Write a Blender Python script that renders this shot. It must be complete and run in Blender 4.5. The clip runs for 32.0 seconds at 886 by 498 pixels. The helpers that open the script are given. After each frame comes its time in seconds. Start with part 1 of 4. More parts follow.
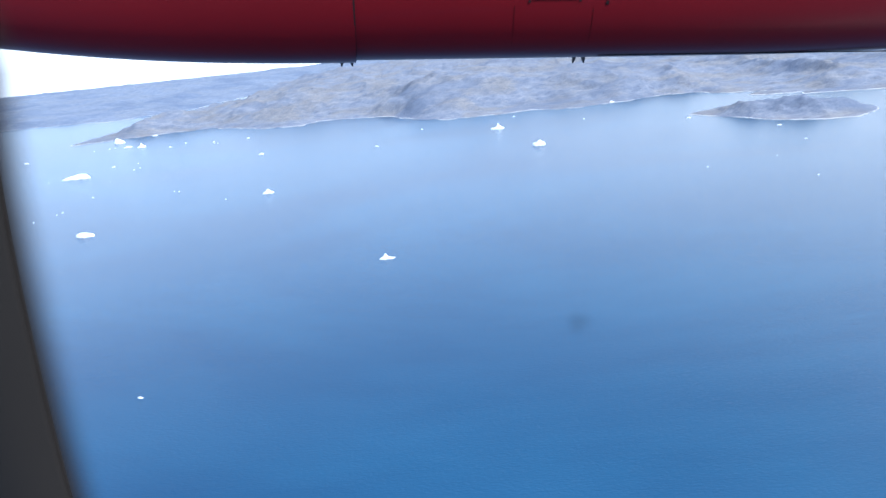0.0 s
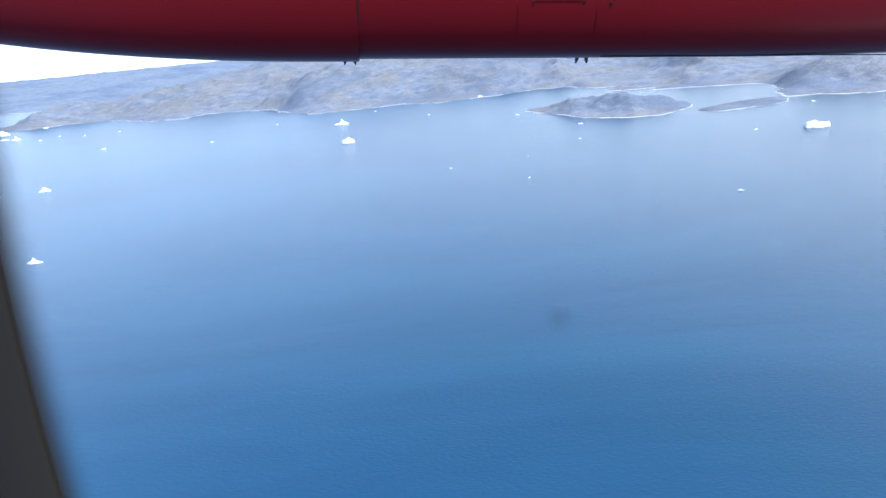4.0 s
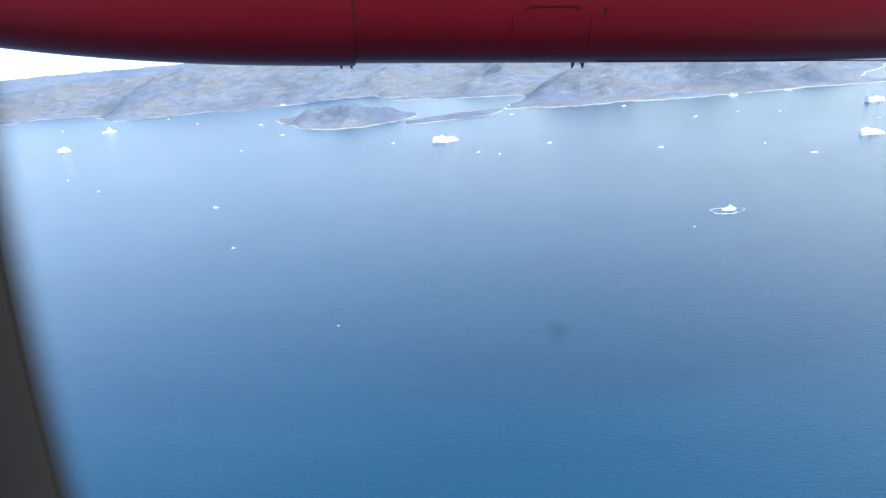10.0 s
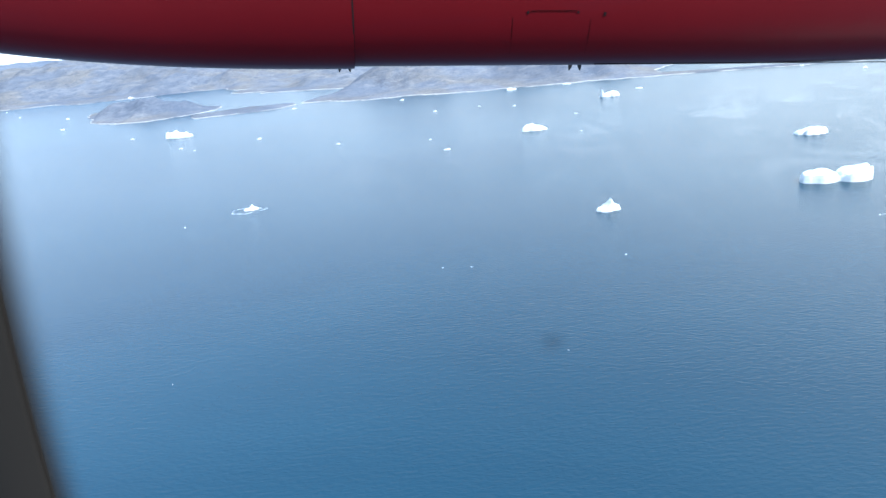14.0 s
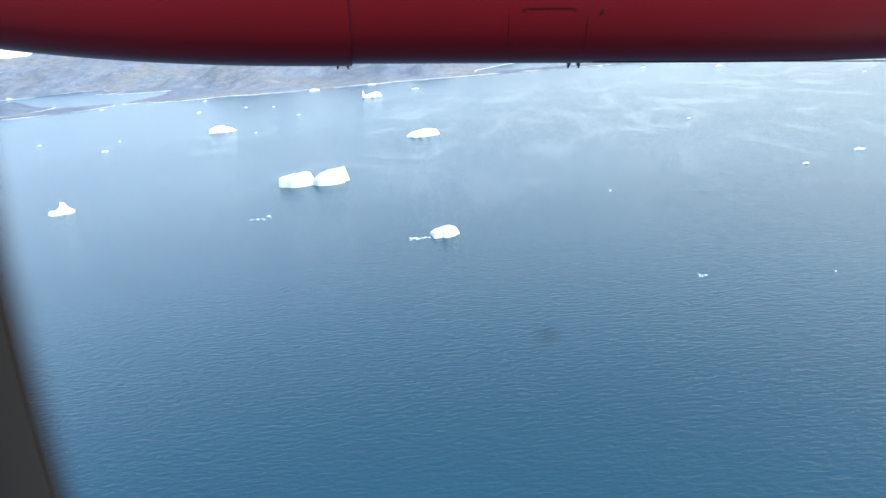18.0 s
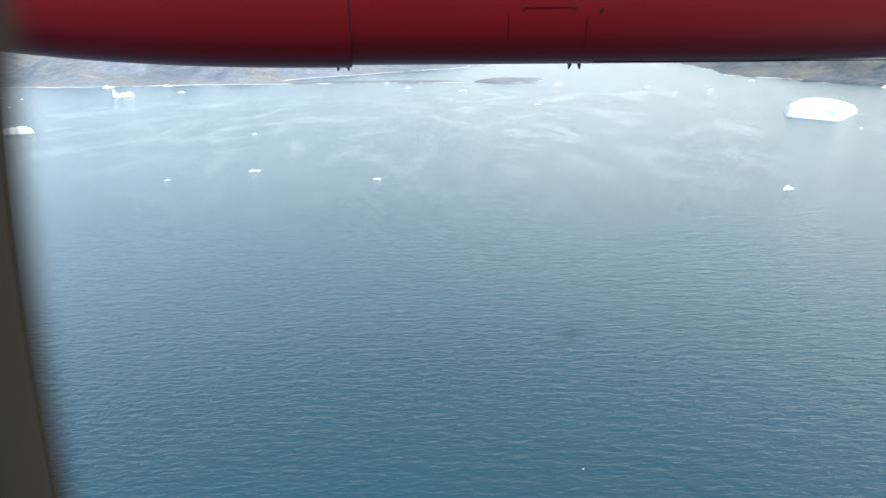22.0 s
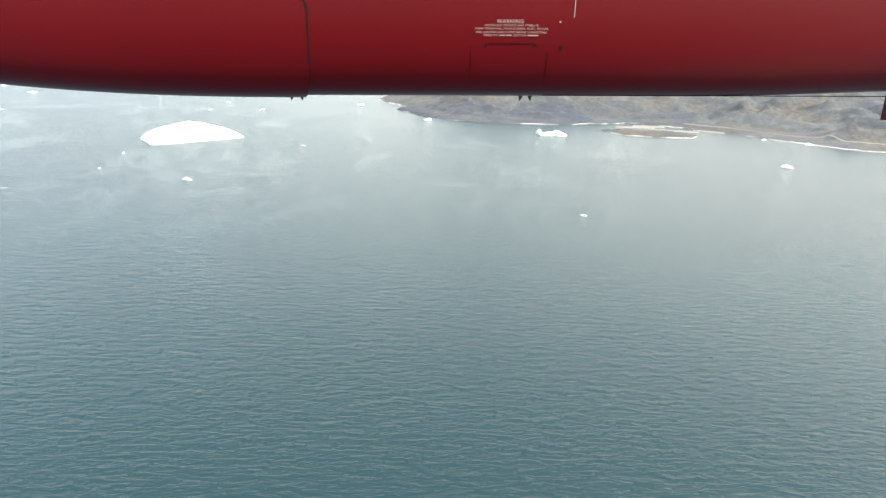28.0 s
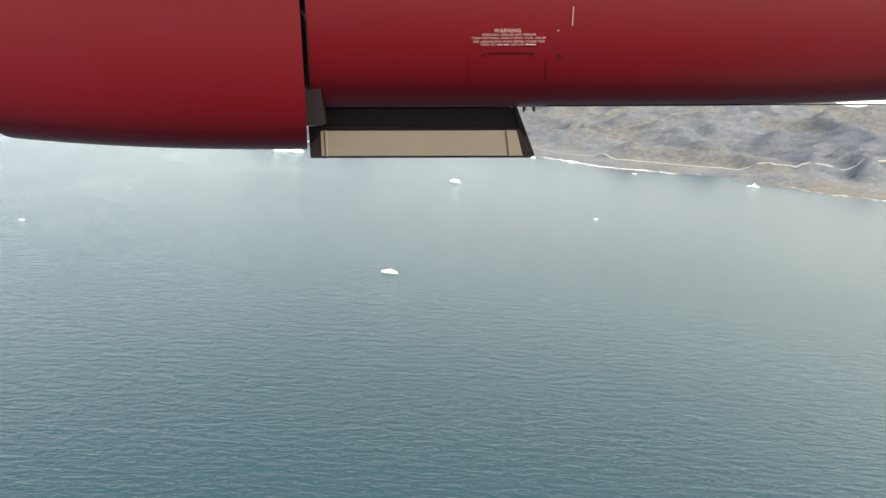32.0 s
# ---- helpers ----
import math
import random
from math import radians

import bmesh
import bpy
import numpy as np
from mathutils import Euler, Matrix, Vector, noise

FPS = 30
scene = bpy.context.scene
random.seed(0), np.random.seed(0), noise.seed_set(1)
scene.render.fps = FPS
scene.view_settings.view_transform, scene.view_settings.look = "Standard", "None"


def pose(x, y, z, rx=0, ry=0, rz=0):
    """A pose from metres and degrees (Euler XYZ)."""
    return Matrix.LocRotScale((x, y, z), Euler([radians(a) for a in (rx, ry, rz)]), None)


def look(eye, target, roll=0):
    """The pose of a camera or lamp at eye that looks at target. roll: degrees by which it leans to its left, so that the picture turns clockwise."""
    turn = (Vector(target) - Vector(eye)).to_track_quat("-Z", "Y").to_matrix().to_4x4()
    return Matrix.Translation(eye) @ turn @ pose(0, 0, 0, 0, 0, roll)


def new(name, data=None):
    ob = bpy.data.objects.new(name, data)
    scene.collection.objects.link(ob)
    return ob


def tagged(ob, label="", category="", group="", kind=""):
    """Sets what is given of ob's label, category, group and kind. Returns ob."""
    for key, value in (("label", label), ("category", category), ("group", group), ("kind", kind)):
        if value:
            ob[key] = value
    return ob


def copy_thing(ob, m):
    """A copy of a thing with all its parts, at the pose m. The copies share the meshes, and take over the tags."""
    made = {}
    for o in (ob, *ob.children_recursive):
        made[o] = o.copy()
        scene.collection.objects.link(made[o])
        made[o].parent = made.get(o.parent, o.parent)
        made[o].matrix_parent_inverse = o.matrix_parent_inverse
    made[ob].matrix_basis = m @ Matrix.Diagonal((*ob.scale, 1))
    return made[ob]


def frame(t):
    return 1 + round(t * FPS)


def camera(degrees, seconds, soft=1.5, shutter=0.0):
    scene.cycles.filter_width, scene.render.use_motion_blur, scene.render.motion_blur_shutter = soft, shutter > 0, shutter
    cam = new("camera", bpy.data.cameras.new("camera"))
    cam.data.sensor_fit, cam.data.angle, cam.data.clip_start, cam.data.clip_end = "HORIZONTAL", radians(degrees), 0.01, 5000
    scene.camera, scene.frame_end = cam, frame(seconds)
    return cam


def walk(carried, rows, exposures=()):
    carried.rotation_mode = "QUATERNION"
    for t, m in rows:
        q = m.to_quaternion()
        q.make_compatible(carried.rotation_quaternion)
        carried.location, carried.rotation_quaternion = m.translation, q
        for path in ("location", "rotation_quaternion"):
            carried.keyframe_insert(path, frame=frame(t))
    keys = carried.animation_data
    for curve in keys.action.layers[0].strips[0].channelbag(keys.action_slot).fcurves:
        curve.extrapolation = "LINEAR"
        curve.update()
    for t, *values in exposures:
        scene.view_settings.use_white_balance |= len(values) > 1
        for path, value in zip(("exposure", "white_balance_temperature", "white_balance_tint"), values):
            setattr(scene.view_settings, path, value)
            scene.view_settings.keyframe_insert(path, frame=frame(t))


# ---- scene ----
cam = camera(72, 32.0)
PATH = [
    (0.0, pose(-0.0130, 0, 87.63, 71.12, 5.62, -0.41)),
    (0.5, pose(19.4860, 0, 86.76, 71.27, 5.51, -0.38)),
    (1.0, pose(38.9857, 0, 85.91, 71.20, 4.94, -0.39)),
    (1.5, pose(58.4877, 0, 85.05, 70.61, 4.88, -0.66)),
    (2.0, pose(77.9942, 0, 84.16, 69.69, 5.15, -0.59)),
    (2.5, pose(97.4953, 0, 83.28, 69.95, 5.32, -0.49)),
    (3.0, pose(116.9968, 0, 82.39, 70.17, 5.58, -0.43)),
    (3.5, pose(136.4991, 0, 81.25, 70.18, 5.53, -0.20)),
    (5.5, pose(214.5011, 0, 76.52, 69.34, 5.18, -0.74)),
    (6.0, pose(233.9991, 0, 75.22, 69.54, 5.45, -0.74)),
    (6.5, pose(253.5044, 0, 74.14, 69.10, 5.26, -0.51)),
    (7.0, pose(273.0052, 0, 72.99, 69.22, 5.44, -0.35)),
    (7.5, pose(292.5029, 0, 71.76, 69.47, 5.25, -0.33)),
    (8.0, pose(312.0037, 0, 70.47, 69.78, 5.09, -0.10)),
    (8.5, pose(331.5078, 0, 69.12, 69.71, 5.16, 0.14)),
    (9.0, pose(351.0056, 0, 67.70, 69.98, 5.14, 0.13)),
    (9.5, pose(370.5029, 0, 66.32, 70.24, 5.01, 0.12)),
    (10.0, pose(390.0026, 0, 64.93, 70.37, 5.07, 0.03)),
    (10.5, pose(409.4990, 0, 63.52, 70.51, 5.05, -0.20)),
    (11.0, pose(428.9949, 0, 62.13, 70.61, 4.84, -0.54)),
    (11.5, pose(448.4960, 0, 60.74, 70.18, 4.74, -0.64)),
    (12.0, pose(467.9957, 0, 59.39, 70.26, 5.09, -0.86)),
    (12.5, pose(487.4988, 0, 58.08, 69.79, 5.08, -0.92)),
    (13.0, pose(506.9978, 0, 56.78, 69.60, 4.99, -1.05)),
    (13.5, pose(526.4992, 0, 55.50, 69.43, 4.97, -1.16)),
    (14.0, pose(545.9974, 0, 54.21, 69.36, 4.97, -1.32)),
    (14.5, pose(565.5010, 0, 52.74, 68.96, 5.04, -1.39)),
    (16.5, pose(643.5047, 0, 46.29, 68.99, 5.02, -1.03)),
    (17.0, pose(663.0083, 0, 44.53, 68.96, 5.23, -0.76)),
    (17.5, pose(682.5088, 0, 42.70, 69.04, 5.28, -0.57)),
    (18.0, pose(702.0093, 0, 40.93, 69.43, 5.18, -0.37)),
    (18.5, pose(721.5119, 0, 39.26, 69.52, 5.17, -0.16)),
    (19.0, pose(741.0075, 0, 37.69, 69.79, 5.10, -0.07)),
    (19.5, pose(760.5070, 0, 36.39, 69.89, 4.55, -0.06)),
    (20.0, pose(779.9978, 0, 35.26, 70.09, 3.91, -0.06)),
    (20.5, pose(799.4901, 0, 34.41, 70.35, 3.24, -0.07)),
    (21.0, pose(818.9873, 0, 33.85, 70.37, 2.56, -0.06)),
    (21.5, pose(838.4847, 0, 33.06, 70.41, 1.88, 0.03)),
    (22.0, pose(857.9804, 0, 32.46, 70.67, 1.14, 0.14)),
    (22.5, pose(877.4900, 0, 32.59, 70.41, 0.56, 0.09)),
    (23.0, pose(897.0000, 0, 32.89, 66.95, -0.68, 1.17)),
    (23.5, pose(916.6100, 0, 34.28, 69.12, -1.55, -2.39)),
    (24.0, pose(936.0500, 0, 35.76, 68.92, -1.99, -3.42)),
    (24.5, pose(955.5500, 0, 36.33, 69.22, -2.09, -3.53)),
    (26.5, pose(1033.6000, 0, 38.72, 68.95, -1.59, -2.29)),
    (27.0, pose(1053.0600, 0, 39.30, 69.23, -1.63, -2.31)),
    (27.5, pose(1072.5700, 0, 39.43, 70.88, -3.60, -3.32)),
    (28.0, pose(1092.1000, 0, 39.45, 71.71, -3.33, -2.80)),
    (28.5, pose(1111.6300, 0, 39.64, 72.05, -2.91, -2.30)),
    (29.0, pose(1131.1600, 0, 39.79, 72.35, -2.99, -1.74)),
    (29.5, pose(1150.7000, 0, 39.89, 72.72, -2.95, -1.00)),
    (30.0, pose(1170.2400, 0, 39.93, 73.06, -3.05, -0.45)),
    (30.5, pose(1189.7700, 0, 40.41, 73.33, -3.04, 0.26)),
    (31.0, pose(1209.2800, 0, 40.87, 73.63, -3.08, 0.53)),
    (31.5, pose(1228.8000, 0, 41.33, 73.88, -3.08, 0.79)),
    (32.0, pose(1248.3000, 0, 41.79, 74.03, -3.01, 0.98)),
]
EXPOSURES = [(0.0, 1.85, 5650, 9), (9.0, 1.92, 5800, 5), (17.0, 1.97, 5880, 2), (19.0, 1.98, 6080, 1), (22.0, 2.02, 6650, 1), (23.0, 2.1, 6700, 0), (24.0, 2.07, 7500, 4), (28.0, 2.17, 7700, 5), (32.0, 2.22, 7850, 7)]
walk(cam, PATH, EXPOSURES)

# ---------------------------------------------------------------- world and sun
SUN_FROM = Vector((0.55, -0.50, 0.74)).normalized()
world = bpy.data.worlds.new("sky")
scene.world = world
world.use_nodes = True
wn = world.node_tree
wn.nodes.clear()
sky = wn.nodes.new("ShaderNodeTexSky")
sky.sky_type = "NISHITA"
sky.sun_disc = False
sky.sun_elevation = math.asin(SUN_FROM.z)
sky.sun_rotation = math.atan2(SUN_FROM.x, SUN_FROM.y)
sky.air_density, sky.dust_density, sky.ozone_density = 1.0, 1.0, 1.0
bg = wn.nodes.new("ShaderNodeBackground")
bg.inputs["Strength"].default_value = 0.14
wout = wn.nodes.new("ShaderNodeOutputWorld")
# thin white cloud, thickest low over the horizon all round
tc = wn.nodes.new("ShaderNodeTexCoord")
sep = wn.nodes.new("ShaderNodeSeparateXYZ")
wn.links.new(tc.outputs["Generated"], sep.inputs[0])
low = wn.nodes.new("ShaderNodeValToRGB")
for i, (at, v) in enumerate(((0.0, 0.95), (0.12, 0.85), (0.32, 0.55), (0.65, 0.15))):
    e = low.color_ramp.elements[i] if i < 2 else low.color_ramp.elements.new(at)
    e.position, e.color = at, (v, v, v, 1)
wn.links.new(sep.outputs[2], low.inputs[0])
cloud = wn.nodes.new("ShaderNodeTexNoise")
for key, value in (("Scale", 3.0), ("Detail", 6.0), ("Roughness", 0.6), ("Distortion", 0.4)):
    cloud.inputs[key].default_value = value
stretch = wn.nodes.new("ShaderNodeMapping")
stretch.inputs["Scale"].default_value = (1, 1, 3.5)
wn.links.new(tc.outputs["Generated"], stretch.inputs[0])
wn.links.new(stretch.outputs[0], cloud.inputs["Vector"])
amount = wn.nodes.new("ShaderNodeMath")
amount.operation = "MULTIPLY_ADD"
amount.use_clamp = True
amount.inputs[1].default_value, amount.inputs[2].default_value = 0.5, -0.25
wn.links.new(cloud.outputs[0], amount.inputs[0])
cover = wn.nodes.new("ShaderNodeMath")
cover.use_clamp = True
wn.links.new(low.outputs[0], cover.inputs[0])
wn.links.new(amount.outputs[0], cover.inputs[1])
veil = wn.nodes.new("ShaderNodeMix")
veil.data_type = "RGBA"
# the cloud is lighter towards the sun's side of the sky
side = wn.nodes.new("ShaderNodeVectorMath")
side.operation = "DOT_PRODUCT"
side.inputs[1].default_value = (0.78, -0.30, 0)
wn.links.new(tc.outputs["Generated"], side.inputs[0])
glow = wn.nodes.new("ShaderNodeMapRange")
for key, value in (("From Min", -0.75), ("From Max", 0.75), ("To Min", 0.0), ("To Max", 1.0)):
    glow.inputs[key].default_value = value
wn.links.new(side.outputs["Value"], glow.inputs[0])
tone = wn.nodes.new("ShaderNodeMix")
tone.data_type = "RGBA"
tone.inputs[6].default_value, tone.inputs[7].default_value = (3.6, 3.95, 4.5, 1), (5.8, 5.7, 5.6, 1)
wn.links.new(glow.outputs[0], tone.inputs[0])
wn.links.new(tone.outputs[2], veil.inputs[7])
wn.links.new(cover.outputs[0], veil.inputs[0])
wn.links.new(sky.outputs[0], veil.inputs[6])
wn.links.new(veil.outputs[2], bg.inputs[0])
wn.links.new(bg.outputs[0], wout.inputs[0])

sun_data = bpy.data.lights.new("sun", "SUN")
sun_data.energy, sun_data.angle, sun_data.color = 2.1, radians(0.6), (1.0, 0.95, 0.87)
sun = new("sun", sun_data)
sun.matrix_world = look(SUN_FROM * 900, (0, 0, 0))


# ---------------------------------------------------------------- materials
def material(name, rough=0.6, metal=0.0, spec=0.5):
    m = bpy.data.materials.new(name)
    m.use_nodes = True
    b = m.node_tree.nodes["Principled BSDF"]
    b.inputs["Roughness"].default_value = rough
    b.inputs["Metallic"].default_value = metal
    b.inputs["Specular IOR Level"].default_value = spec
    return m, m.node_tree, b


def add(nt, kind, **props):
    n = nt.nodes.new(kind)
    for k, v in props.items():
        n.inputs[k].default_value = v
    return n


def ramp(nt, source, stops):
    r = nt.nodes.new("ShaderNodeValToRGB")
    e = r.color_ramp.elements
    while len(e) < len(stops):
        e.new(0.5)
    for i, (at, c) in enumerate(stops):
        e[i].position, e[i].color = at, (*c, 1) if len(c) == 3 else c
    nt.links.new(source, r.inputs[0])
    return r.outputs[0]


def mix(nt, fac, a, b, blend="MIX"):
    n = nt.nodes.new("ShaderNodeMix")
    n.data_type, n.blend_type = "RGBA", blend
    for sock, v in ((n.inputs[0], fac), (n.inputs[6], a), (n.inputs[7], b)):
        if hasattr(v, "is_output"):
            nt.links.new(v, sock)
        else:
            sock.default_value = v if isinstance(v, float) else (*v, 1)
    return n.outputs[2]


def coords(nt, scale=(1, 1, 1), rot=(0, 0, 0), kind="Object"):
    tc = nt.nodes.new("ShaderNodeTexCoord")
    mp = nt.nodes.new("ShaderNodeMapping")
    mp.inputs["Scale"].default_value = scale
    mp.inputs["Rotation"].default_value = rot
    nt.links.new(tc.outputs[kind], mp.inputs[0])
    return mp.outputs[0]


def fbm(nt, vec, scale, detail=4.0, rough=0.55, distort=0.0):
    n = add(nt, "ShaderNodeTexNoise", Scale=scale, Detail=detail, Roughness=rough, Distortion=distort)
    nt.links.new(vec, n.inputs["Vector"])
    return n.outputs[0]


def bump(nt, b, height, strength, distance, below=None):
    n = add(nt, "ShaderNodeBump", Strength=strength, Distance=distance)
    nt.links.new(height, n.inputs["Height"])
    if below is not None:
        nt.links.new(below, n.inputs["Normal"])
    if b is not None:
        nt.links.new(n.outputs[0], b.inputs["Normal"])
    return n.outputs[0]


def math_node(nt, op, a, b):
    n = nt.nodes.new("ShaderNodeMath")
    n.operation = op
    for sock, v in ((n.inputs[0], a), (n.inputs[1], b)):
        if hasattr(v, "is_output"):
            nt.links.new(v, sock)
        else:
            sock.default_value = v
    return n.outputs[0]


def make_water():
    m, nt, b = material("fjord_water", 0.12)
    flat = coords(nt)
    sep = nt.nodes.new("ShaderNodeSeparateXYZ")
    nt.links.new(flat, sep.inputs[0])
    # deep and blue out in the fjord, greyer with silt towards the inner bay
    big = fbm(nt, coords(nt, (0.45, 1.0, 1.0), (0, 0, radians(12))), 0.006, 5, 0.6, 0.8)
    along = nt.nodes.new("ShaderNodeMapRange")
    along.inputs["From Min"].default_value, along.inputs["From Max"].default_value = 0, 1080
    nt.links.new(sep.outputs[0], along.inputs[0])
    blue = mix(nt, ramp(nt, big, [(0.40, (0, 0, 0)), (0.60, (1, 1, 1))]), (0.004, 0.033, 0.078), (0.008, 0.049, 0.102))
    silt = mix(nt, big, (0.006, 0.024, 0.030), (0.010, 0.032, 0.038))
    deep = mix(nt, along.outputs[0], blue, silt)
    # calm slicks drawn out by the wind, their sky reflection put in as paler colour
    drawn = fbm(nt, coords(nt, (1.0, 0.55, 1.0), (0, 0, radians(24))), 0.026, 8, 0.62, 2.4)
    bx = math_node(nt, "DIVIDE", math_node(nt, "SUBTRACT", sep.outputs[0], 880.0), 420.0)
    by = math_node(nt, "DIVIDE", math_node(nt, "SUBTRACT", sep.outputs[1], 270.0), 170.0)
    off = math_node(nt, "ADD", math_node(nt, "MULTIPLY", bx, bx), math_node(nt, "MULTIPLY", by, by))
    here = ramp(nt, off, [(0.2, (1, 1, 1)), (1.0, (0, 0, 0))])
    slick = math_node(nt, "MULTIPLY", ramp(nt, drawn, [(0.525, (0, 0, 0)), (0.585, (1, 1, 1))]), here)
    col = mix(nt, math_node(nt, "MULTIPLY", slick, 0.14), deep, (0.17, 0.19, 0.195))
    nt.links.new(col, b.inputs["Base Color"])
    rough = nt.nodes.new("ShaderNodeMapRange")
    rough.inputs["To Min"].default_value, rough.inputs["To Max"].default_value = 0.27, 0.25
    nt.links.new(slick, rough.inputs[0])
    nt.links.new(rough.outputs[0], b.inputs["Roughness"])
    swell = fbm(nt, coords(nt, (0.30, 1.0, 1.0), (0, 0, radians(-3))), 1.05, 4, 0.55, 0.30)
    ripple = fbm(nt, coords(nt, (0.42, 1.0, 1.0), (0, 0, radians(5))), 2.0, 3, 0.55, 0.3)
    gusts = nt.nodes.new("ShaderNodeMapRange")
    gusts.inputs["From Min"].default_value, gusts.inputs["From Max"].default_value = 0.3, 0.7
    gusts.inputs["To Min"].default_value, gusts.inputs["To Max"].default_value = 0.55, 0.95
    nt.links.new(fbm(nt, flat, 0.015, 3), gusts.inputs[0])
    # the wind freshens towards the inner bay and lies down in the slicks
    wind = nt.nodes.new("ShaderNodeMapRange")
    for key, value in (("From Min", 0.0), ("From Max", 1100.0), ("To Min", 0.34), ("To Max", 0.86)):
        wind.inputs[key].default_value = value
    nt.links.new(sep.outputs[0], wind.inputs[0])
    calm = math_node(nt, "SUBTRACT", 1.0, math_node(nt, "MULTIPLY", slick, 0.14))
    blow = math_node(nt, "MULTIPLY", math_node(nt, "MULTIPLY", gusts.outputs[0], wind.outputs[0]), calm)
    heave = nt.nodes.new("ShaderNodeMapRange")
    for key, value in (("From Min", 700.0), ("From Max", 1000.0), ("To Min", 0.05), ("To Max", 0.36)):
        heave.inputs[key].default_value = value
    nt.links.new(sep.outputs[0], heave.inputs[0])
    rise = add(nt, "ShaderNodeBump", Distance=0.62)
    nt.links.new(heave.outputs[0], rise.inputs["Strength"])
    nt.links.new(swell, rise.inputs["Height"])
    n1 = rise.outputs[0]
    n2 = add(nt, "ShaderNodeBump", Distance=0.20)
    nt.links.new(blow, n2.inputs["Strength"])
    nt.links.new(ripple, n2.inputs["Height"])
    nt.links.new(n1, n2.inputs["Normal"])
    nt.links.new(n2.outputs[0], b.inputs["Normal"])
    b.inputs["IOR"].default_value = 1.333
    return m


def make_ice():
    m, nt, b = material("glacier_ice", 0.55)
    v = coords(nt)
    n = fbm(nt, v, 0.5, 6, 0.6)
    sep = nt.nodes.new("ShaderNodeSeparateXYZ")
    nt.links.new(v, sep.inputs[0])
    # wave-washed blue band just above the water
    band = nt.nodes.new("ShaderNodeMapRange")
    band.inputs["From Min"].default_value, band.inputs["From Max"].default_value = 0.02, 0.16
    nt.links.new(math_node(nt, "ADD", sep.outputs[2], math_node(nt, "MULTIPLY", n, 0.3)), band.inputs[0])
    white = mix(nt, n, (0.46, 0.53, 0.58), (0.66, 0.69, 0.71))
    nt.links.new(mix(nt, band.outputs[0], (0.28, 0.50, 0.58), white), b.inputs["Base Color"])
    fine = fbm(nt, v, 2.2, 5, 0.65)
    bump(nt, b, fine, 0.8, 0.5)
    return m


